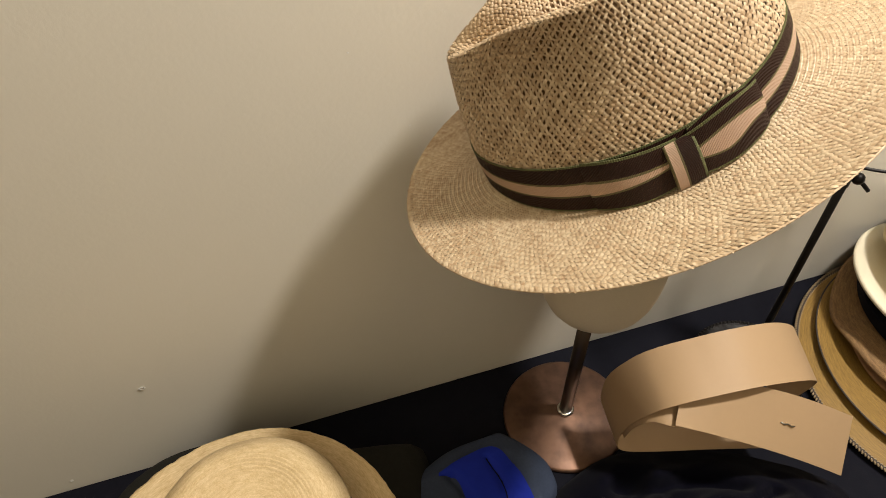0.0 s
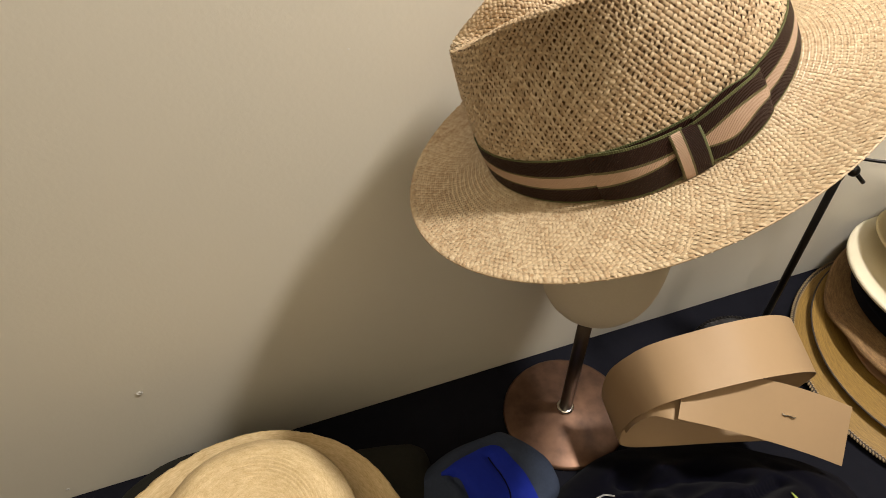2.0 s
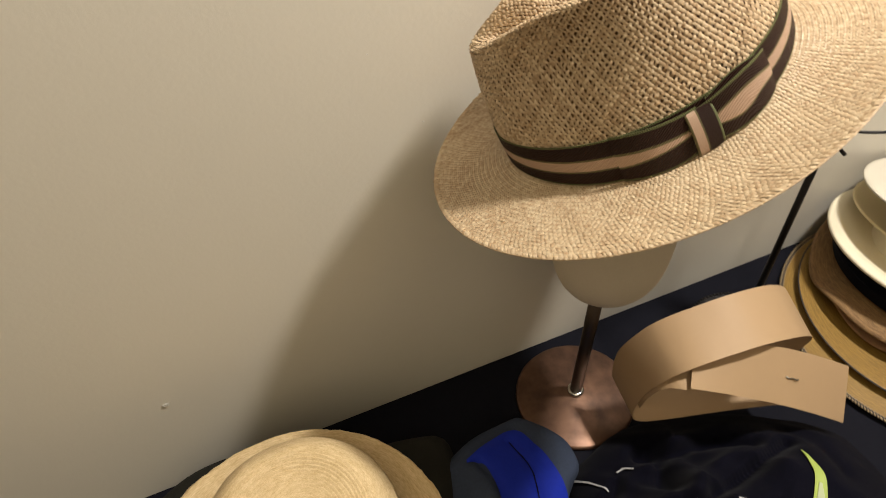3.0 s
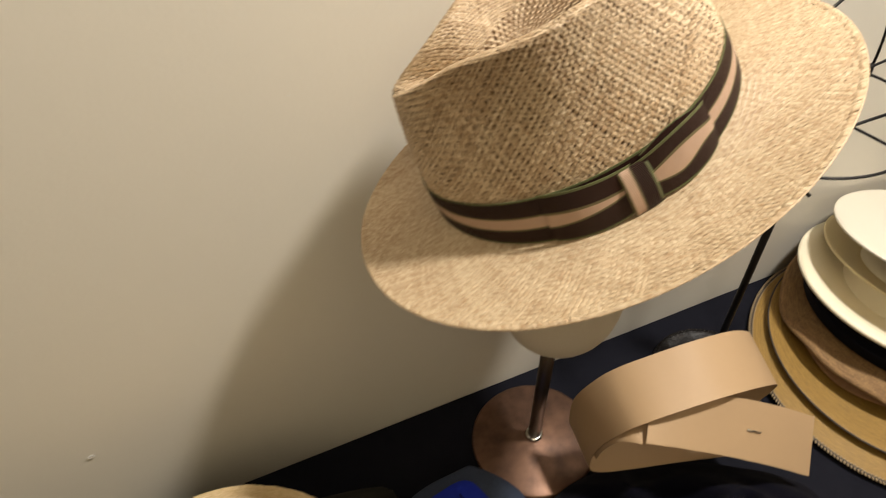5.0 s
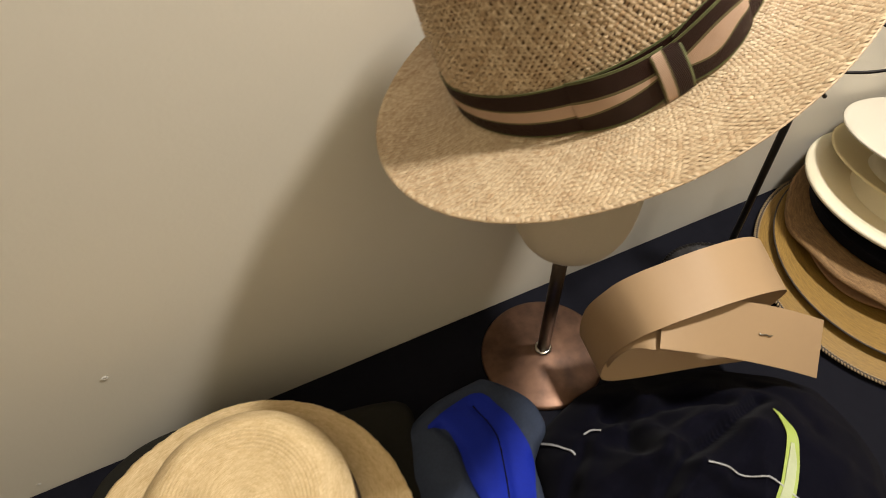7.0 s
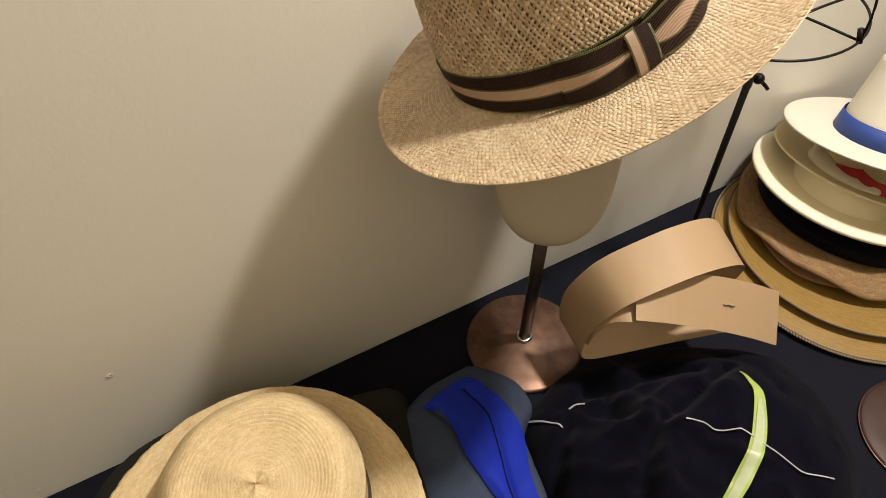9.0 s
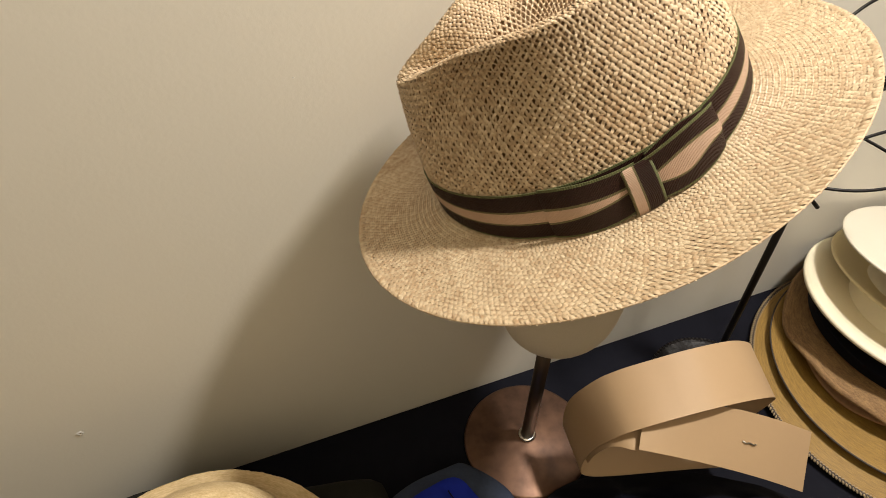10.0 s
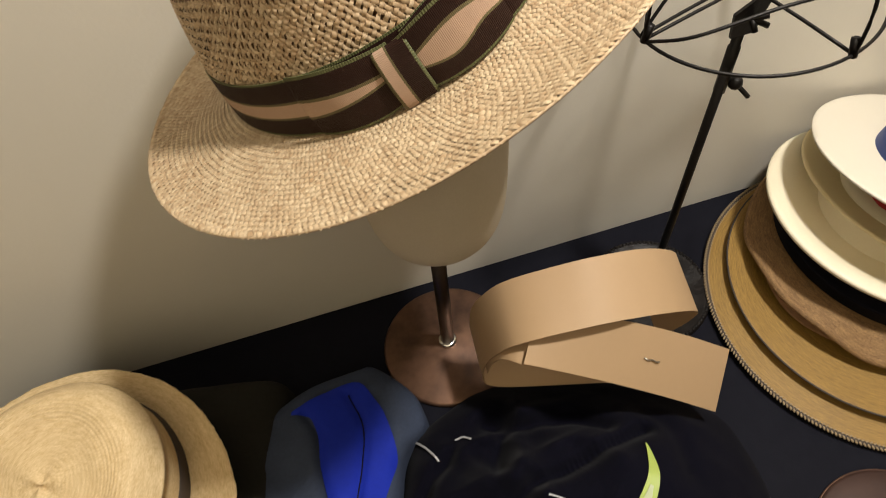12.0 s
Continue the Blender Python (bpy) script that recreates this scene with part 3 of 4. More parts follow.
# ---- wire stand ----
def wire_stand():
    cx, cy = 0.562, -0.100
    t = thing("wire_hat_stand", pose(cx, cy, TABLE), label="black wire dome hat stand on a pressed iron base", category="hat stand")
    prof = [(0.0, 0.0), (0.070, 0.0), (0.0725, 0.002), (0.0735, 0.005), (0.0725, 0.008), (0.069, 0.009), (0.065, 0.0065), (0.045, 0.006), (0.02, 0.008), (0.0, 0.009)]
    b = piece("base", lathe("base", prof, M_IRON, 72, lambda q, r, z: (r * math.cos(q) - 0.008, r * math.sin(q) - 0.008, z + 0.0006 * math.sin(9 * q) * (0.03 < r < 0.066))), t, "dark pressed iron disc with a beaded rim")
    # beads round the rim
    bm = bmesh.new()
    for i in range(84):
        a = 2 * math.pi * i / 84
        bmesh.ops.create_icosphere(bm, subdivisions=1, radius=0.0030, matrix=Matrix.Translation((0.0705 * math.cos(a) - 0.008, 0.0705 * math.sin(a) - 0.008, 0.0078)))
    piece("beaded_rim", from_bm("beaded_rim", bm, M_IRON), b)
    piece("pole", tube("pole", [(-0.008, -0.006, 0.006), (0.0, -0.003, 0.2), (0.008, 0, 0.395)], 0.0042, M_WIRE, 14), t)
    piece("sleeve", tube("sleeve", [(0.0065, 0, 0.325), (0.0075, 0, 0.372)], 0.0052, M_WIRE, 14), t)
    # thumb screw
    bm = bmesh.new()
    bmesh.ops.create_icosphere(bm, subdivisions=2, radius=0.0065, matrix=Matrix.Translation((0.0170, -0.004, 0.334)))
    k = piece("thumb_screw", from_bm("thumb_screw", bm, M_WIRE), t)
    piece("screw_wing", tube("screw_wing", [(0.017, -0.005, 0.334), (0.023, -0.009, 0.327), (0.028, -0.012, 0.321)], 0.0022, M_WIRE, 8), k)
    # bracket with wing nut
    bm = bmesh.new()
    pts = [(-0.010, 0.0), (0.010, 0.0), (0.014, 0.018), (0.022, 0.045), (0.006, 0.034), (-0.012, 0.022)]
    fr = [bm.verts.new((x + 0.006, -0.006, 0.388 + z)) for x, z in pts]
    bk = [bm.verts.new((x + 0.006, -0.0035, 0.388 + z)) for x, z in pts]
    bm.faces.new(fr)
    bm.faces.new(bk[::-1])
    for i in range(len(pts)):
        j = (i + 1) % len(pts)
        bm.faces.new((fr[j], fr[i], bk[i], bk[j]))
    br = piece("bracket", from_bm("bracket", bm, M_WIRE, False), t)
    for dx, dz in ((0.010, 0.004), (0.012, -0.006), (0.002, -0.009)):
        piece("wing_nut", tube("wing_nut", [(0.008, -0.008, 0.405), (0.008 + dx, -0.014, 0.405 + dz)], 0.0024, M_WIRE, 8), br)
    # dome: ring with four joints, arcs over the top, crossed struts and a low loop
    RZ, R, HT = 0.412, 0.098, 0.125
    joints = [math.radians(k) for k in (-73, 20, 105, 190)]

    def on_ring(a, k=1.0):
        return Vector((0.016 + R * k * math.cos(a), 0.008 + 0.89 * R * k * math.sin(a), RZ))

    piece("wire_ring", tube("wire_ring", [on_ring(2 * math.pi * i / 72) for i in range(72)], 0.0014, M_WIRE, 8, True), t)
    for a0, a1, h in ((joints[0], joints[2], 1.0), (joints[1], joints[3], 0.96), (joints[1] + 0.03, joints[3] - 0.05, 0.58), (joints[2], joints[3], 0.55)):
        p0, p1 = on_ring(a0), on_ring(a1)
        arc = []
        for i in range(33):
            q = i / 32
            p = p0.lerp(p1, 0.5 - 0.5 * math.cos(math.pi * q) if h > 0.7 else q)
            out = 1 + 0.10 * math.sin(math.pi * q)
            arc.append((p.x * out, min(p.y * out, 0.094), RZ + HT * h * math.sin(math.pi * q)))
        piece("wire_arc", tube("wire_arc", arc, 0.0014, M_WIRE, 8), t)
    for k in range(2):
        p0, p1 = on_ring(joints[k]), on_ring(joints[k + 2])
        piece("wire_strut", tube("wire_strut", [p0.lerp(p1, q) + Vector((0, 0, 0.004 * math.sin(math.pi * q))) for q in np.linspace(0, 1, 9)], 0.0014, M_WIRE, 8), t)
    loop = smooth_path([(-0.080, -0.010, RZ), (-0.060, -0.038, RZ + 0.020), (0.0, -0.047, RZ + 0.034), (0.07, -0.047, RZ + 0.032), (0.13, -0.042, RZ + 0.028), (0.18, -0.010, RZ + 0.026), (0.165, 0.028, RZ + 0.018), (0.11, 0.040, RZ + 0.006), (0.0, 0.022, RZ), (-0.080, -0.002, RZ)], 8)
    piece("wire_loop", tube("wire_loop", [tuple(p) for p in loop], 0.0014, M_WIRE, 8), t)
    for a0 in joints:
        p = on_ring(a0)
        piece("joint_wrap", tube("joint_wrap", [p + Vector((0, 0, -0.002)), p + Vector((-0.004 * math.cos(a0), -0.004 * math.sin(a0), 0.012))], 0.0032, M_WIRE, 8), t)


wire_stand()


# ---- card strip ----
def card_strip():
    t = thing("card_strip", label="tan card hat-band strip looped over the navy cap", category="card strip")
    upper = [((0.505, -0.205, 0.840), (0.510, -0.250, 0.838)), ((0.430, -0.178, 0.839), (0.432, -0.226, 0.838)), ((0.360, -0.158, 0.842), (0.356, -0.205, 0.838)), ((0.330, -0.140, 0.844), (0.326, -0.194, 0.837)), ((0.322, -0.135, 0.856), (0.318, -0.188, 0.846)), ((0.326, -0.132, 0.899), (0.322, -0.190, 0.887)), ((0.342, -0.142, 0.942), (0.336, -0.203, 0.934)), ((0.360, -0.150, 0.964), (0.353, -0.212, 0.956)),
             ((0.390, -0.158, 0.978), (0.386, -0.219, 0.967)), ((0.435, -0.165, 0.986), (0.435, -0.224, 0.968)), ((0.490, -0.163, 0.969), (0.492, -0.221, 0.944)),
             ((0.531, -0.156, 0.931), (0.535, -0.209, 0.899)), ((0.530, -0.150, 0.899), (0.532, -0.204, 0.867)), ((0.505, -0.150, 0.876), (0.505, -0.203, 0.849))]
    flap = [((0.372, -0.190, 0.962), (0.347, -0.225, 0.943)), ((0.413, -0.206, 0.962), (0.390, -0.244, 0.929)), ((0.456, -0.223, 0.950), (0.433, -0.262, 0.910)),
            ((0.499, -0.239, 0.929), (0.476, -0.279, 0.886)), ((0.542, -0.256, 0.903), (0.518, -0.295, 0.858))]
    inner = [((0.327, -0.150, 0.872), (0.322, -0.191, 0.866)), ((0.331, -0.155, 0.905), (0.326, -0.197, 0.898)), ((0.340, -0.165, 0.932), (0.335, -0.208, 0.926)), ((0.360, -0.180, 0.944), (0.352, -0.226, 0.936)),
             ((0.400, -0.200, 0.945), (0.390, -0.238, 0.924)), ((0.44, -0.215, 0.938), (0.434, -0.252, 0.904))]
    for name, pairs in (("loop", upper), ("inner_end", inner), ("flap", flap)):
        rows = smooth_path([(*a, *b) for a, b in pairs], 10)
        g = np.stack([rows[:, :3] + (rows[:, 3:] - rows[:, :3]) * q for q in np.linspace(0, 1, 7)], 1)
        piece(name, sheet(name, g, [M_CARD], 0.0009), t)
    st = [(0.463 + 0.85 * k, -0.2512 - 0.34 * k + w, 0.9226 - 0.40 * k + 0.8 * w) for k, w in ((-0.0085, 0.0006), (-0.0050, -0.0006), (0.0, 0.0006), (0.0040, -0.0006), (0.0078, 0.0004))]
    piece("staple", tube("staple", st, 0.0008, M_STEEL, 6), t, "small steel staple")


card_strip()


# ---- soft caps ----
def soft_cap(name, outline, height, mats, folds=0.0, seed=0, power=0.45, n=140, rings=40, centre=None, cut=2.6, crease=None, valleys=()):
    """A soft cap lying on the table: a rounded heap over an outline in plan, with folds. height(x, y) is its fullness."""
    o = np.array(outline, float)
    c = np.array(centre) if centre is not None else o.mean(0)
    path = smooth_path(np.vstack([o, o[:1]]), 12)
    ang = np.unwrap(np.arctan2(path[:, 1] - c[1], path[:, 0] - c[0]))
    rad = np.hypot(path[:, 0] - c[0], path[:, 1] - c[1])
    order = np.argsort(ang % (2 * math.pi))
    aa, rr = (ang % (2 * math.pi))[order], rad[order]
    grid = np.zeros((n, rings, 3))
    off = Vector((seed * 3.1, seed * 1.7, 0.3))
    lines = [(smooth_path(p, 12), depth, width) for p, depth, width in valleys]
    for i in range(n):
        a = 2 * math.pi * i / n
        rmax = float(np.interp(a, aa, rr, period=2 * math.pi))
        for k in range(rings):
            q = 1 - k / (rings - 1) * 0.9998
            r = rmax * q ** 0.9
            x, y = c[0] + r * math.cos(a), c[1] + r * math.sin(a)
            z = height(x, y) * (max(0.0, 1 - q ** cut)) ** power
            w = noise.noise(Vector((x * 15, y * 15, 0.0)) + off) + 0.5 * noise.noise(Vector((x * 37, y * 33, 0.0)) + off)
            ridge = 1 - abs(noise.noise(Vector((x * 13 + y * 7, y * 19 - x * 6, 0.0)) + off)) * 2.2
            amt = folds * min(1.0, 3 * (1 - q) + 0.1)
            side = 0.30 + 0.95 / (1 + math.exp((x - crease) / 0.02)) if crease is not None else 1.0
            fold = 0.0
            for s in range(3):
                u = (x * math.cos(0.7 + 1.1 * s + seed) + y * math.sin(0.7 + 1.1 * s + seed)) * (58 + 27 * s) + 2.2 * noise.noise(Vector((x * 9, y * 9, s * 2.0)) + off)
                fold += max(0.0, math.sin(u)) ** 3 * (0.5 - 0.1 * s)
            z2 = max(0.0015 if k else 0.0, z + amt * side * (0.5 * w + 0.5 * ridge + 0.55 * fold - 0.3))
            for line, depth, width in lines:
                d2 = ((line - (x, y)) ** 2).sum(1).min()
                z2 = max(0.0015, z2 - depth * math.exp(-d2 / width ** 2))
            grid[i, k] = (x, y, TABLE + z2)
    return sheet(name, grid, mats, 0.0015, True)


def strip_on(name, me, path, width, mats, lift=0.0015, steps=10):
    """A narrow tape laid on a mesh from above, along a path of (x, y)."""
    from mathutils.bvhtree import BVHTree
    bvh = BVHTree.FromPolygons([v.co for v in me.vertices], [tuple(p.vertices) for p in me.polygons])
    rows = smooth_path(path, steps)
    d = np.gradient(rows[:, :2], axis=0)
    d /= np.linalg.norm(d, axis=1, keepdims=True) + 1e-9
    side = np.stack([-d[:, 1], d[:, 0]], 1)
    if rows.shape[1] > 2:
        wd = rows[:, 2]
    else:
        wd = np.full(len(rows), width)
    cols = 3 if max(wd) < 0.02 else 13
    g = np.zeros((len(rows), cols, 3))
    for i, r in enumerate(rows):
        for k, q in enumerate(np.linspace(0.5, -0.5, cols)):
            x, y = r[0] + side[i, 0] * q * wd[i], r[1] + side[i, 1] * q * wd[i]
            hit = bvh.ray_cast(Vector((x, y, 2.0)), Vector((0, 0, -1)))
            z = hit[0].z if hit[0] is not None else TABLE
            g[i, k] = (x, y, z + lift)
    return sheet(name, g, mats, 0.0008)


def navy_cap():
    t = thing("navy_cap", label="crumpled navy fleece cap with lime reflective stripe and white piping", category="cap")
    outline = [(0.226, -0.205), (0.262, -0.185), (0.330, -0.170), (0.43, -0.195), (0.50, -0.235), (0.550, -0.280), (0.560, -0.330), (0.558, -0.378), (0.542, -0.422), (0.505, -0.462),
               (0.43, -0.50), (0.33, -0.53), (0.23, -0.50), (0.185, -0.42), (0.19, -0.30), (0.205, -0.245)]

    def full(x, y):
        low = float(step(-0.325, -0.215, y))
        side = float(step(0.43, 0.56, x))
        return 0.138 - 0.062 * low - 0.045 * side * (1 - low) + 0.012 * math.exp(-((x - 0.39) ** 2 + (y + 0.37) ** 2) / 0.004)

    me = soft_cap("crown", outline, full, [M_NAVY], folds=0.024, seed=2, n=240, rings=84, centre=(0.375, -0.345), crease=0.385,
                  valleys=(([(0.250, -0.375), (0.292, -0.334), (0.322, -0.316), (0.374, -0.308), (0.446, -0.292)], 0.020, 0.008), ([(0.316, -0.248), (0.304, -0.268), (0.298, -0.290)], 0.015, 0.008),
                           ([(0.189, -0.322), (0.226, -0.280), (0.264, -0.246)], 0.020, 0.008), ([(0.307, -0.222), (0.335, -0.242), (0.390, -0.252), (0.415, -0.275)], 0.018, 0.009),
                           ([(0.455, -0.262), (0.470, -0.300), (0.462, -0.345)], 0.006, 0.010)))
    piece("crown", me, t)
    piece("lime_stripe", strip_on("lime_stripe", me, [(0.432, -0.312, 0.001), (0.423, -0.342, 0.010), (0.403, -0.365, 0.014), (0.381, -0.384, 0.015), (0.351, -0.401, 0.015), (0.333, -0.409, 0.015), (0.29, -0.425, 0.012)], 0.014, [M_LIME], 0.0018), t, "lime reflective stripe")
    piece("reflective_centre", strip_on("reflective_centre", me, [(0.417, -0.350, 0.003), (0.403, -0.365, 0.008), (0.381, -0.384, 0.009), (0.351, -0.401, 0.009), (0.333, -0.409, 0.009), (0.29, -0.425, 0.007)], 0.006, [M_SILVER], 0.0030), t, "silver reflective tape")
    piece("piping", strip_on("piping", me, [(0.330, -0.333), (0.346, -0.343), (0.360, -0.358), (0.376, -0.371), (0.383, -0.386), (0.387, -0.402), (0.403, -0.425), (0.436, -0.444)], 0.0012, [M_PIPING], 0.0030), t, "thin white piping")
    piece("piping", strip_on("piping", me, [(0.232, -0.212), (0.242, -0.231), (0.249, -0.250)], 0.0020, [M_PIPING], 0.0026), t, "thin white piping")
    piece("piping", strip_on("piping", me, [(0.271, -0.233), (0.280, -0.233), (0.287, -0.240)], 0.0018, [M_PIPING], 0.0026), t, "thin white piping")


def panel_on(name, me, edge_a, edge_b, mats, lift=0.002, steps=10, cols=15):
    """A cloth panel laid on a mesh from above, between two edges in plan."""
    from mathutils.bvhtree import BVHTree
    bvh = BVHTree.FromPolygons([v.co for v in me.vertices], [tuple(p.vertices) for p in me.polygons])
    ra, rb = smooth_path(edge_a, steps), smooth_path(edge_b, steps)
    g = np.zeros((len(ra), cols, 3))
    for i, (a, b) in enumerate(zip(ra, rb)):
        for k, q in enumerate(np.linspace(0, 1, cols)):
            x, y = a + (b - a) * q
            hit = bvh.ray_cast(Vector((x, y, 2.0)), Vector((0, 0, -1)))
            z = hit[0].z if hit[0] is not None else TABLE
            g[i, k] = (x, y, z + lift)
    return sheet(name, g, mats, 0.0012)


def blue_cap():
    t = thing("blue_cap", label="folded slate grey cap with a bright blue panel", category="cap")
    outline = [(0.086, -0.146), (0.143, -0.120), (0.192, -0.111), (0.212, -0.115), (0.243, -0.155), (0.250, -0.178), (0.246, -0.200), (0.217, -0.226), (0.205, -0.265), (0.185, -0.33), (0.13, -0.37), (0.07, -0.34), (0.055, -0.24), (0.066, -0.17)]
    heights = [(0.205, -0.116, 0.055), (0.243, -0.198, 0.040), (0.187, -0.126, 0.056), (0.127, -0.157, 0.086), (0.09, -0.155, 0.084), (0.115, -0.20, 0.098), (0.135, -0.26, 0.092),
               (0.207, -0.164, 0.060), (0.210, -0.192, 0.060), (0.209, -0.231, 0.060), (0.174, -0.228, 0.074), (0.16, -0.29, 0.080), (0.08, -0.24, 0.094), (0.10, -0.33, 0.08)]

    def full(x, y):
        w = [(1.0 / ((x - a) ** 2 + (y - b) ** 2 + 2e-4), h) for a, b, h in heights]
        return sum(k * h for k, h in w) / sum(k for k, h in w)

    me = soft_cap("crown", outline, full, [M_GREY], folds=0.005, seed=5, n=160, rings=48, centre=(0.150, -0.215), power=0.22, cut=9.0,
                  valleys=(([(0.176, -0.150), (0.184, -0.19), (0.175, -0.23), (0.16, -0.275), (0.15, -0.32)], 0.006, 0.005), ([(0.130, -0.166), (0.139, -0.19), (0.136, -0.225), (0.138, -0.262), (0.143, -0.295)], 0.007, 0.005)))
    piece("crown", me, t)
    inner = [(0.117, -0.163), (0.134, -0.168), (0.139, -0.19), (0.136, -0.225), (0.138, -0.262), (0.143, -0.295), (0.155, -0.335)]
    outer = [(0.118, -0.160), (0.182, -0.136), (0.203, -0.165), (0.210, -0.193), (0.209, -0.231), (0.186, -0.280), (0.176, -0.325)]
    piece("blue_panel", panel_on("blue_panel", me, outer, inner, [M_BLUE], 0.0030, 12, 19), t, "bright blue panel")
    piece("seam", strip_on("seam", me, [(0.176, -0.150), (0.184, -0.19), (0.175, -0.23), (0.16, -0.275), (0.15, -0.32)], 0.0013, [M_BLACK], 0.0050), t, "dark seam")


def dark_cap():
    t = thing("dark_cap", label="dark olive felt cap lying under the straw hat", category="cap")
    outline = [(-0.275, -0.085), (-0.25, -0.042), (-0.195, -0.018), (-0.12, -0.025), (-0.03, -0.072), (0.03, -0.085), (0.085, -0.096), (0.112, -0.106), (0.116, -0.13), (0.110, -0.18), (0.095, -0.26), (0.06, -0.34), (-0.06, -0.38), (-0.20, -0.36), (-0.29, -0.26)]
    me = soft_cap("crown", outline, lambda x, y: 0.108 - 0.30 * max(0.0, -0.10 - x), [M_DARK], folds=0.006, seed=9, n=140, rings=40, power=0.35, cut=6.0, centre=(-0.07, -0.23))
    piece("crown", me, t)



navy_cap()
blue_cap()
dark_cap()


# ---- sewn straw hat ----
def sewn_hat():
    m = Matrix.Translation((-0.094, -0.235, 0.895)) @ Euler((radians(8.0), radians(-5.0), 0)).to_matrix().to_4x4()
    t = thing("sewn_straw_hat", m, label="golden sewn straw hat with domed ringed crown and dark band", category="hat")
    rng = random.Random(4)
    # brim of overlapping braid rounds
    prof = []
    n = 17
    for i in range(n):
        r0, r1 = 0.050 + 0.112 * i / n, 0.050 + 0.112 * (i + 1) / n
        for q in (0.0, 0.33, 0.67):
            prof.append((r0 + q * (r1 - r0), -0.0176 + 0.018 * ((i + q) / n) ** 1.6 + 0.00012 * math.sin(math.pi * q)))
    prof.append((0.1625, 0.0005))
    prof.append((0.1615, -0.0015))
    for i in range(n, -1, -1):
        prof.append((0.048 + 0.112 * i / n, -0.0205 + 0.018 * ((i / n) ** 1.6)))

    def wob(a, r, z):
        k = (r - 0.09) / 0.07
        if r > 0.16:
            r += 0.0012 * noise.noise(Vector((14 * math.cos(a), 14 * math.sin(a), 3.0))) + 0.0009 * noise.noise(Vector((40 * math.cos(a), 60 * math.sin(a), 3.0)))
        return (1.02 * r * math.cos(a), 0.955 * r * math.sin(a), z + 0.0016 * noise.noise(Vector((60 * r * math.cos(a), 60 * r * math.sin(a), 1.0))) + k * (0.004 * math.sin(2 * a + 0.6) + 0.002 * math.sin(3 * a)))

    piece("brim", lathe("brim", prof, M_BRAID, 260, wob), t)
    prof = [(0.0935, -0.019), (0.0935, 0.0), (0.0930, 0.02), (0.0925, 0.034), (0.0925, 0.048)]
    # shoulder, groove and flat top of sewn rings
    for i in range(88):
        q = i / 87
        r = 0.0925 * (1 - q) + 0.0005
        if q < 0.28:
            z = 0.048 + 0.028 * math.sin(q / 0.28 * math.pi / 2)
        elif q < 0.46:
            z = 0.074 + 0.002 * math.cos((q - 0.28) / 0.18 * math.pi)
        else:
            z = 0.073 - 0.001 * math.cos((q - 0.46) / 0.54 * math.pi)
        prof.append((r, z + (0.00016 + 0.00042 * math.exp(-((q - 0.36) / 0.14) ** 2)) * (i % 3 if q < 0.9 else 0)))

    def wob2(a, r, z):
        return (0.022 + 0.010 * max(z, 0) / 0.07 + 1.05 * r * math.cos(a), 0.026 + 0.006 * max(z, 0) / 0.07 + 1.02 * r * math.sin(a), 0.95 * z + 0.0022 * noise.noise(Vector((42 * r * math.cos(a), 42 * r * math.sin(a), 0.5))) + 0.0015 * math.sin(3 * a + 1) * max(z, 0) / 0.07)

    piece("crown", lathe("crown", prof, M_BRAID, 110, wob2), t)
    prof = [(0.0940, -0.017), (0.0952, -0.016), (0.0950, 0.012), (0.0935, 0.013)]
    piece("hat_band", lathe("hat_band", prof, M_TRIM_D, 96, wob2), t, "narrow dark brown band")


sewn_hat()


# ---- the stack of hats ----
def brimmed(name, centre, tilt, rb, rc, hc, curl, mat, label, edge=0.0025, wave=(0, 0), thick=0.002, oval=1.0, droop=0.0, taper=0.88, cat="hat", rim=0.0, ridges=0.0):
    m = Matrix.Translation(centre) @ Euler((radians(tilt[0]), radians(tilt[1]), 0)).to_matrix().to_4x4()
    t = thing(name, m, label=label, category=cat, group="stack of hats")
    # the brim's rim lies at height 0, the crown's foot lower by curl
    up, n = [], 40 if ridges else 14
    for i in range(n + 1):
        q = i / n
        q2 = min(1.0, q * (rb - rc) / (rb - rc - rim))
        up.append((rc + (rb - rc) * q, -curl * (1 - q2 ** 1.7) - droop * math.sin(math.pi * q) + ridges * (i % 2)))
    prof = list(up) + [(rb + edge * 0.4, -edge * 0.3), (rb + edge * 0.3, -edge), (rb - edge * 0.2, -edge * 1.2)] + [(r, z - thick) for r, z in up[::-1]]

    def wob(a, r, z):
        k = max(0.0, (r - rc) / (rb - rc))
        return (r * math.cos(a), oval * r * math.sin(a), z + wave[0] * k * math.sin(wave[1] * a + 0.8) + 0.4 * wave[0] * k * math.sin((2 * wave[1] + 1) * a))

    piece("brim", lathe("brim", prof, mat, 110, wob), t)
    cp = [(rc, -curl - thick), (rc, -curl)]
    for i in range(1, 9):
        cp.append((rc * (1 - (1 - taper) * i / 8), -curl + hc * i / 8))
    for i in range(1, 9):
        a = math.pi / 2 * i / 8
        cp.append((rc * taper * (0.75 + 0.25 * math.cos(a)) if i < 8 else rc * taper * 0.75, -curl + hc + 0.012 * math.sin(a)))
    cp += [(rc * taper * 0.4, -curl + hc + 0.010), (0.0005, -curl + hc + 0.008)]

    def wob0(a, r, z):
        return (r * math.cos(a), oval * r * math.sin(a), z)

    piece("crown", lathe("crown", cp, mat, 80, wob0), t)
    return t, wob0


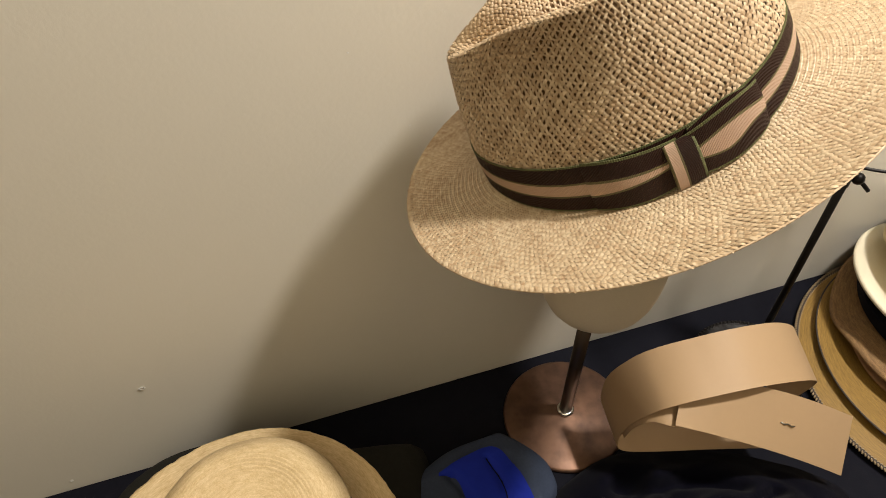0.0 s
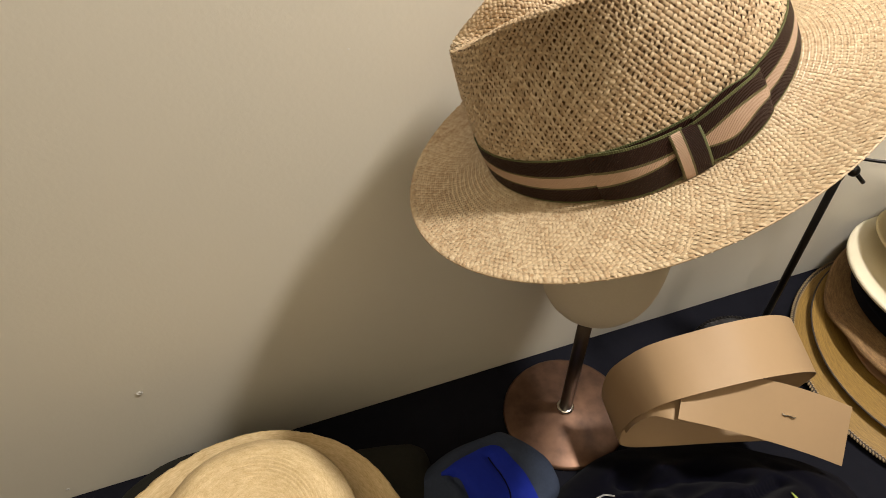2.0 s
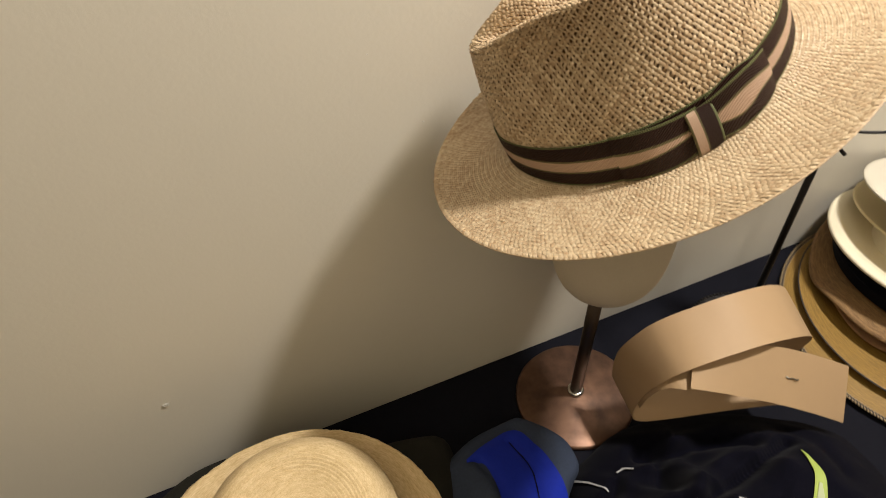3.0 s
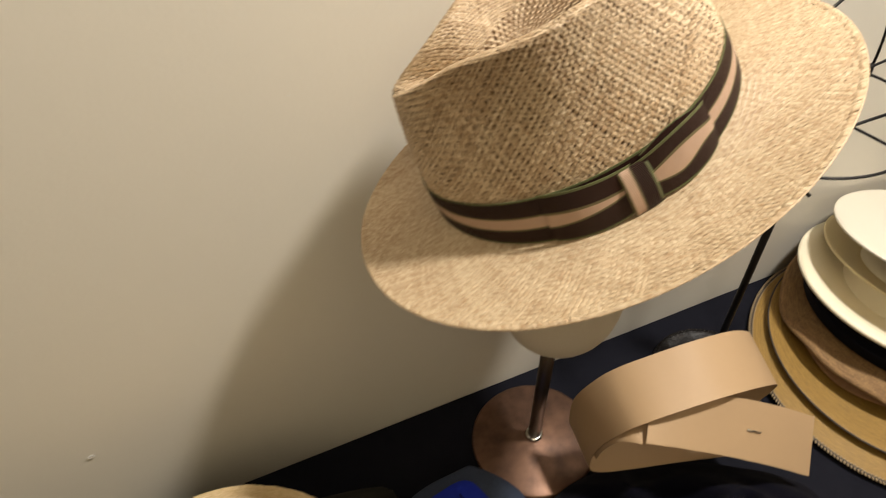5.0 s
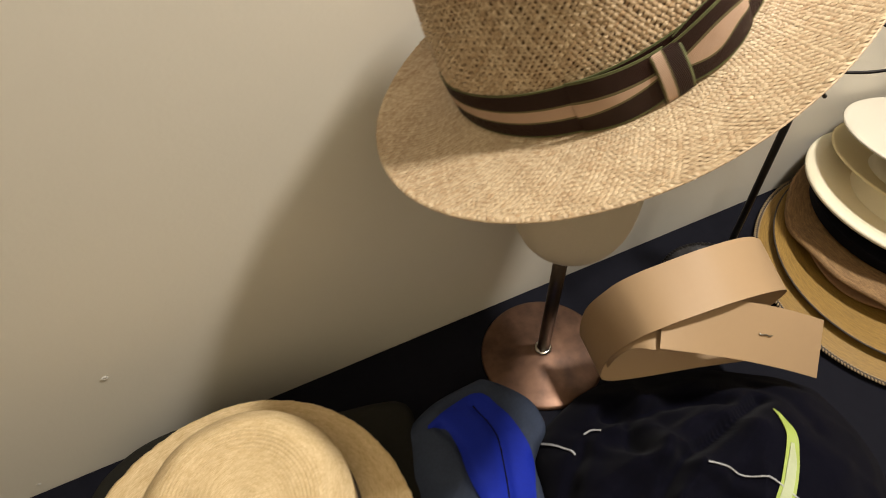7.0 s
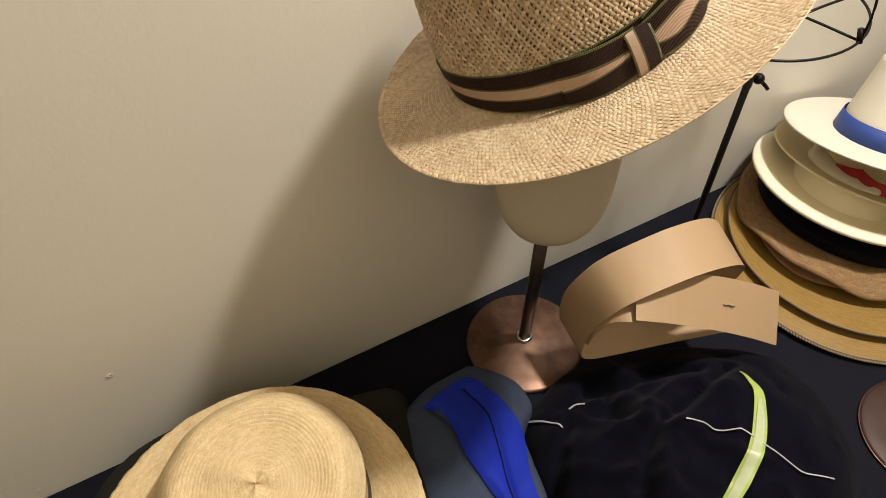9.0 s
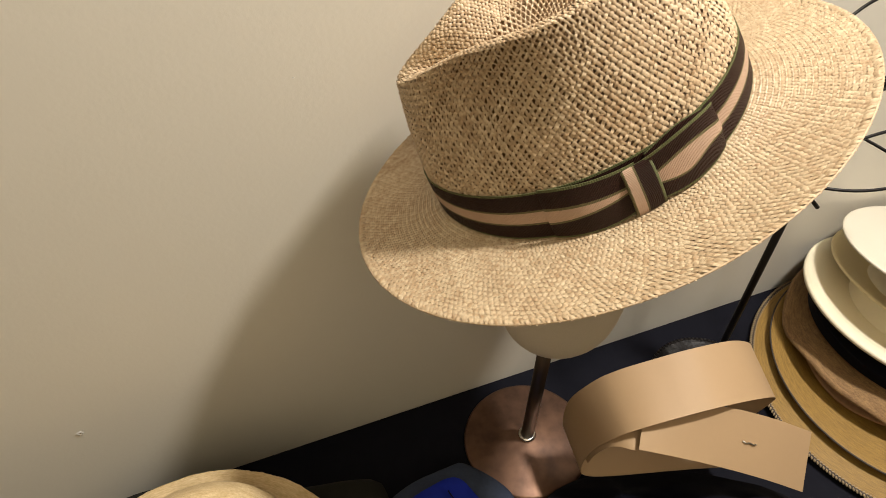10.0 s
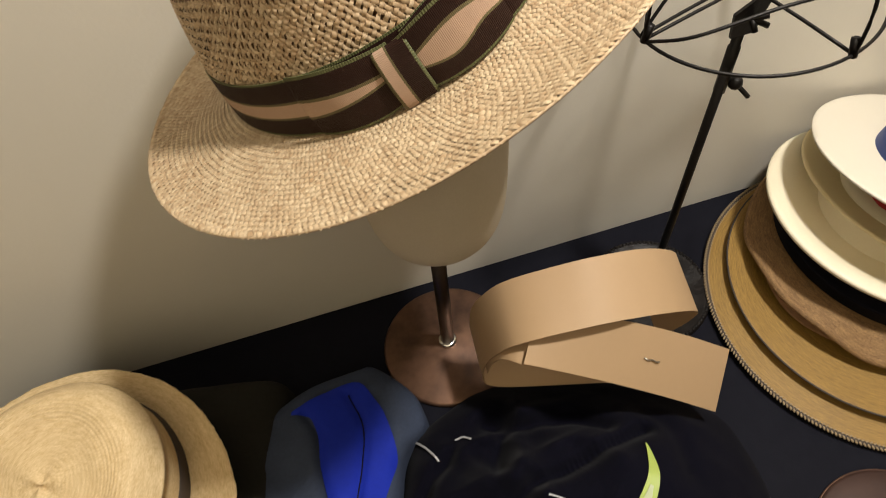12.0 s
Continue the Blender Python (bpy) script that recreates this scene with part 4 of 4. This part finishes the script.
def hat_stack():
    t, w = brimmed("wide_straw_hat", (0.801, -0.198, 0.7665), (0.6, 1.2), 0.192, 0.092, 0.020, 0.0, M_GOLD, "wide golden straw hat with black and cream braided edge", thick=0.0015, droop=-0.004, ridges=0.0010)
    # braided edge: two twisted strands of short stitches
    bm = bmesh.new()
    for i in range(300):
        a = 2 * math.pi * i / 300
        for k, rr in enumerate((0.1905, 0.1945)):
            m = Matrix.Translation((rr * math.cos(a + 0.010 * k), rr * math.sin(a + 0.010 * k), 0.0)) @ Matrix.Rotation(a + (0.7 if k else -0.7), 4, "Z") @ Matrix.Diagonal((0.0032, 0.0013, 0.0018, 1))
            bmesh.ops.create_icosphere(bm, subdivisions=1, radius=1.0, matrix=m)
    piece("braided_edge", from_bm("braided_edge", bm, M_TRIM_L), t, "cream and black braided edge")
    piece("edge_cord", tube("edge_cord", [(0.1925 * math.cos(2 * math.pi * i / 120), 0.1925 * math.sin(2 * math.pi * i / 120), -0.0012) for i in range(120)], 0.0026, M_TRIM_D, 6, True), t, "dark edge cord")
    t, w = brimmed("straw_sun_hat", (0.811, -0.190, 0.782), (0.5, 1.5), 0.176, 0.090, 0.020, 0.004, M_GOLD, "golden fine straw sun hat in the stack", thick=0.0015, ridges=0.0008)
    piece("edge_cord", tube("edge_cord", [(0.1765 * math.cos(2 * math.pi * i / 120), 0.1765 * math.sin(2 * math.pi * i / 120), -0.0008) for i in range(120)], 0.0013, M_TRIM_D, 6, True), t, "dark edge cord")
    brimmed("canvas_sun_hat", (0.829, -0.163, 0.794), (-1.0, 1.9), 0.150, 0.090, 0.003, -0.010, M_SUEDE, "soft brown cloth sun hat with wavy brim", wave=(0.007, 3), edge=0.003, thick=0.003)
    brimmed("raffia_hat", (0.826, -0.162, 0.806), (-1.0, 1.9), 0.157, 0.088, 0.003, -0.018, M_RAFFIA, "brown crocheted raffia hat with wavy brim", wave=(0.008, 4), edge=0.005, thick=0.004, ridges=0.0018)
    brimmed("black_felt_hat", (0.831, -0.156, 0.824), (-2.5, 9.0), 0.134, 0.082, 0.003, -0.004, M_BLACK, "black felt hat between straw hats", thick=0.014)
    brimmed("white_straw_hat", (0.823, -0.146, 0.857), (-2.6, 11.4), 0.145, 0.084, 0.03, 0.011, M_CREAMHAT, "white straw hat with rolled up brim", edge=0.006, thick=0.003, oval=0.96, rim=0.012)
    t, w = brimmed("ivory_straw_hat", (0.856, -0.146, 0.874), (-6.6, 17.5), 0.145, 0.080, 0.05, 0.012, M_IVORY, "ivory straw hat with a red ribbon", edge=0.003, thick=0.002, oval=0.97)
    piece("hat_band", lathe("hat_band", [(0.0808, -0.011), (0.0815, -0.010), (0.0812, -0.002), (0.0805, -0.001)], M_IVORY, 80), t)
    for a0, a1, z0, z1 in ((170, 196, -0.006, 0.003), (194, 214, 0.003, -0.006), (212, 256, -0.006, 0.001)):
        g = np.zeros((10, 3, 3))
        for i in range(10):
            q = i / 9
            an = math.radians(a0 + (a1 - a0) * q)
            for k in range(3):
                z = z0 + (z1 - z0) * q + 0.017 * (k / 2 - 0.5)
                r = 0.0835 + 0.004 * math.sin(math.pi * q) + 0.9 * max(0.0, -0.004 - z)
                g[i, k] = (r * math.cos(an), 0.97 * r * math.sin(an), z)
        piece("ribbon", sheet("ribbon", g, [M_RED], 0.0008), t, "red ribbon")
    t, w = brimmed("panama_hat", (0.851, -0.152, 0.932), (-11.5, 14.6), 0.146, 0.077, 0.095, 0.004, M_PAPER, "white panama hat with a blue band on top", edge=0.003, thick=0.002, taper=0.74, oval=0.98)
    piece("hat_band", lathe("hat_band", [(0.0782, -0.004), (0.0795, -0.004), (0.0742, 0.021), (0.0730, 0.021)], M_BLUEBAND, 80), t, "royal blue band")
    piece("buckle", box("buckle", (-0.010, -0.0805, 0.002), (0.010, -0.0755, 0.012), M_BUCKLE, 0.0008), t, "small grey buckle")


hat_stack()


# ---- second copper disc ----
def copper_plate():
    t = thing("copper_plate", pose(0.653, -0.449, TABLE), label="round dull brown copper plate on the black table", category="plate")
    prof = [(0.0, 0.0), (0.0755, 0.0), (0.0765, 0.002), (0.0765, 0.0035), (0.0755, 0.0055), (0.073, 0.0065), (0.06, 0.0085), (0.0, 0.010)]
    piece("plate", lathe("plate", prof, M_PLATE, 72), t)
    piece("rim", tube("rim", [(0.0765 * math.cos(2 * math.pi * i / 72), 0.0765 * math.sin(2 * math.pi * i / 72), 0.003) for i in range(72)], 0.0012, M_COPPER, 8, True), t, "thin copper rim")


copper_plate()
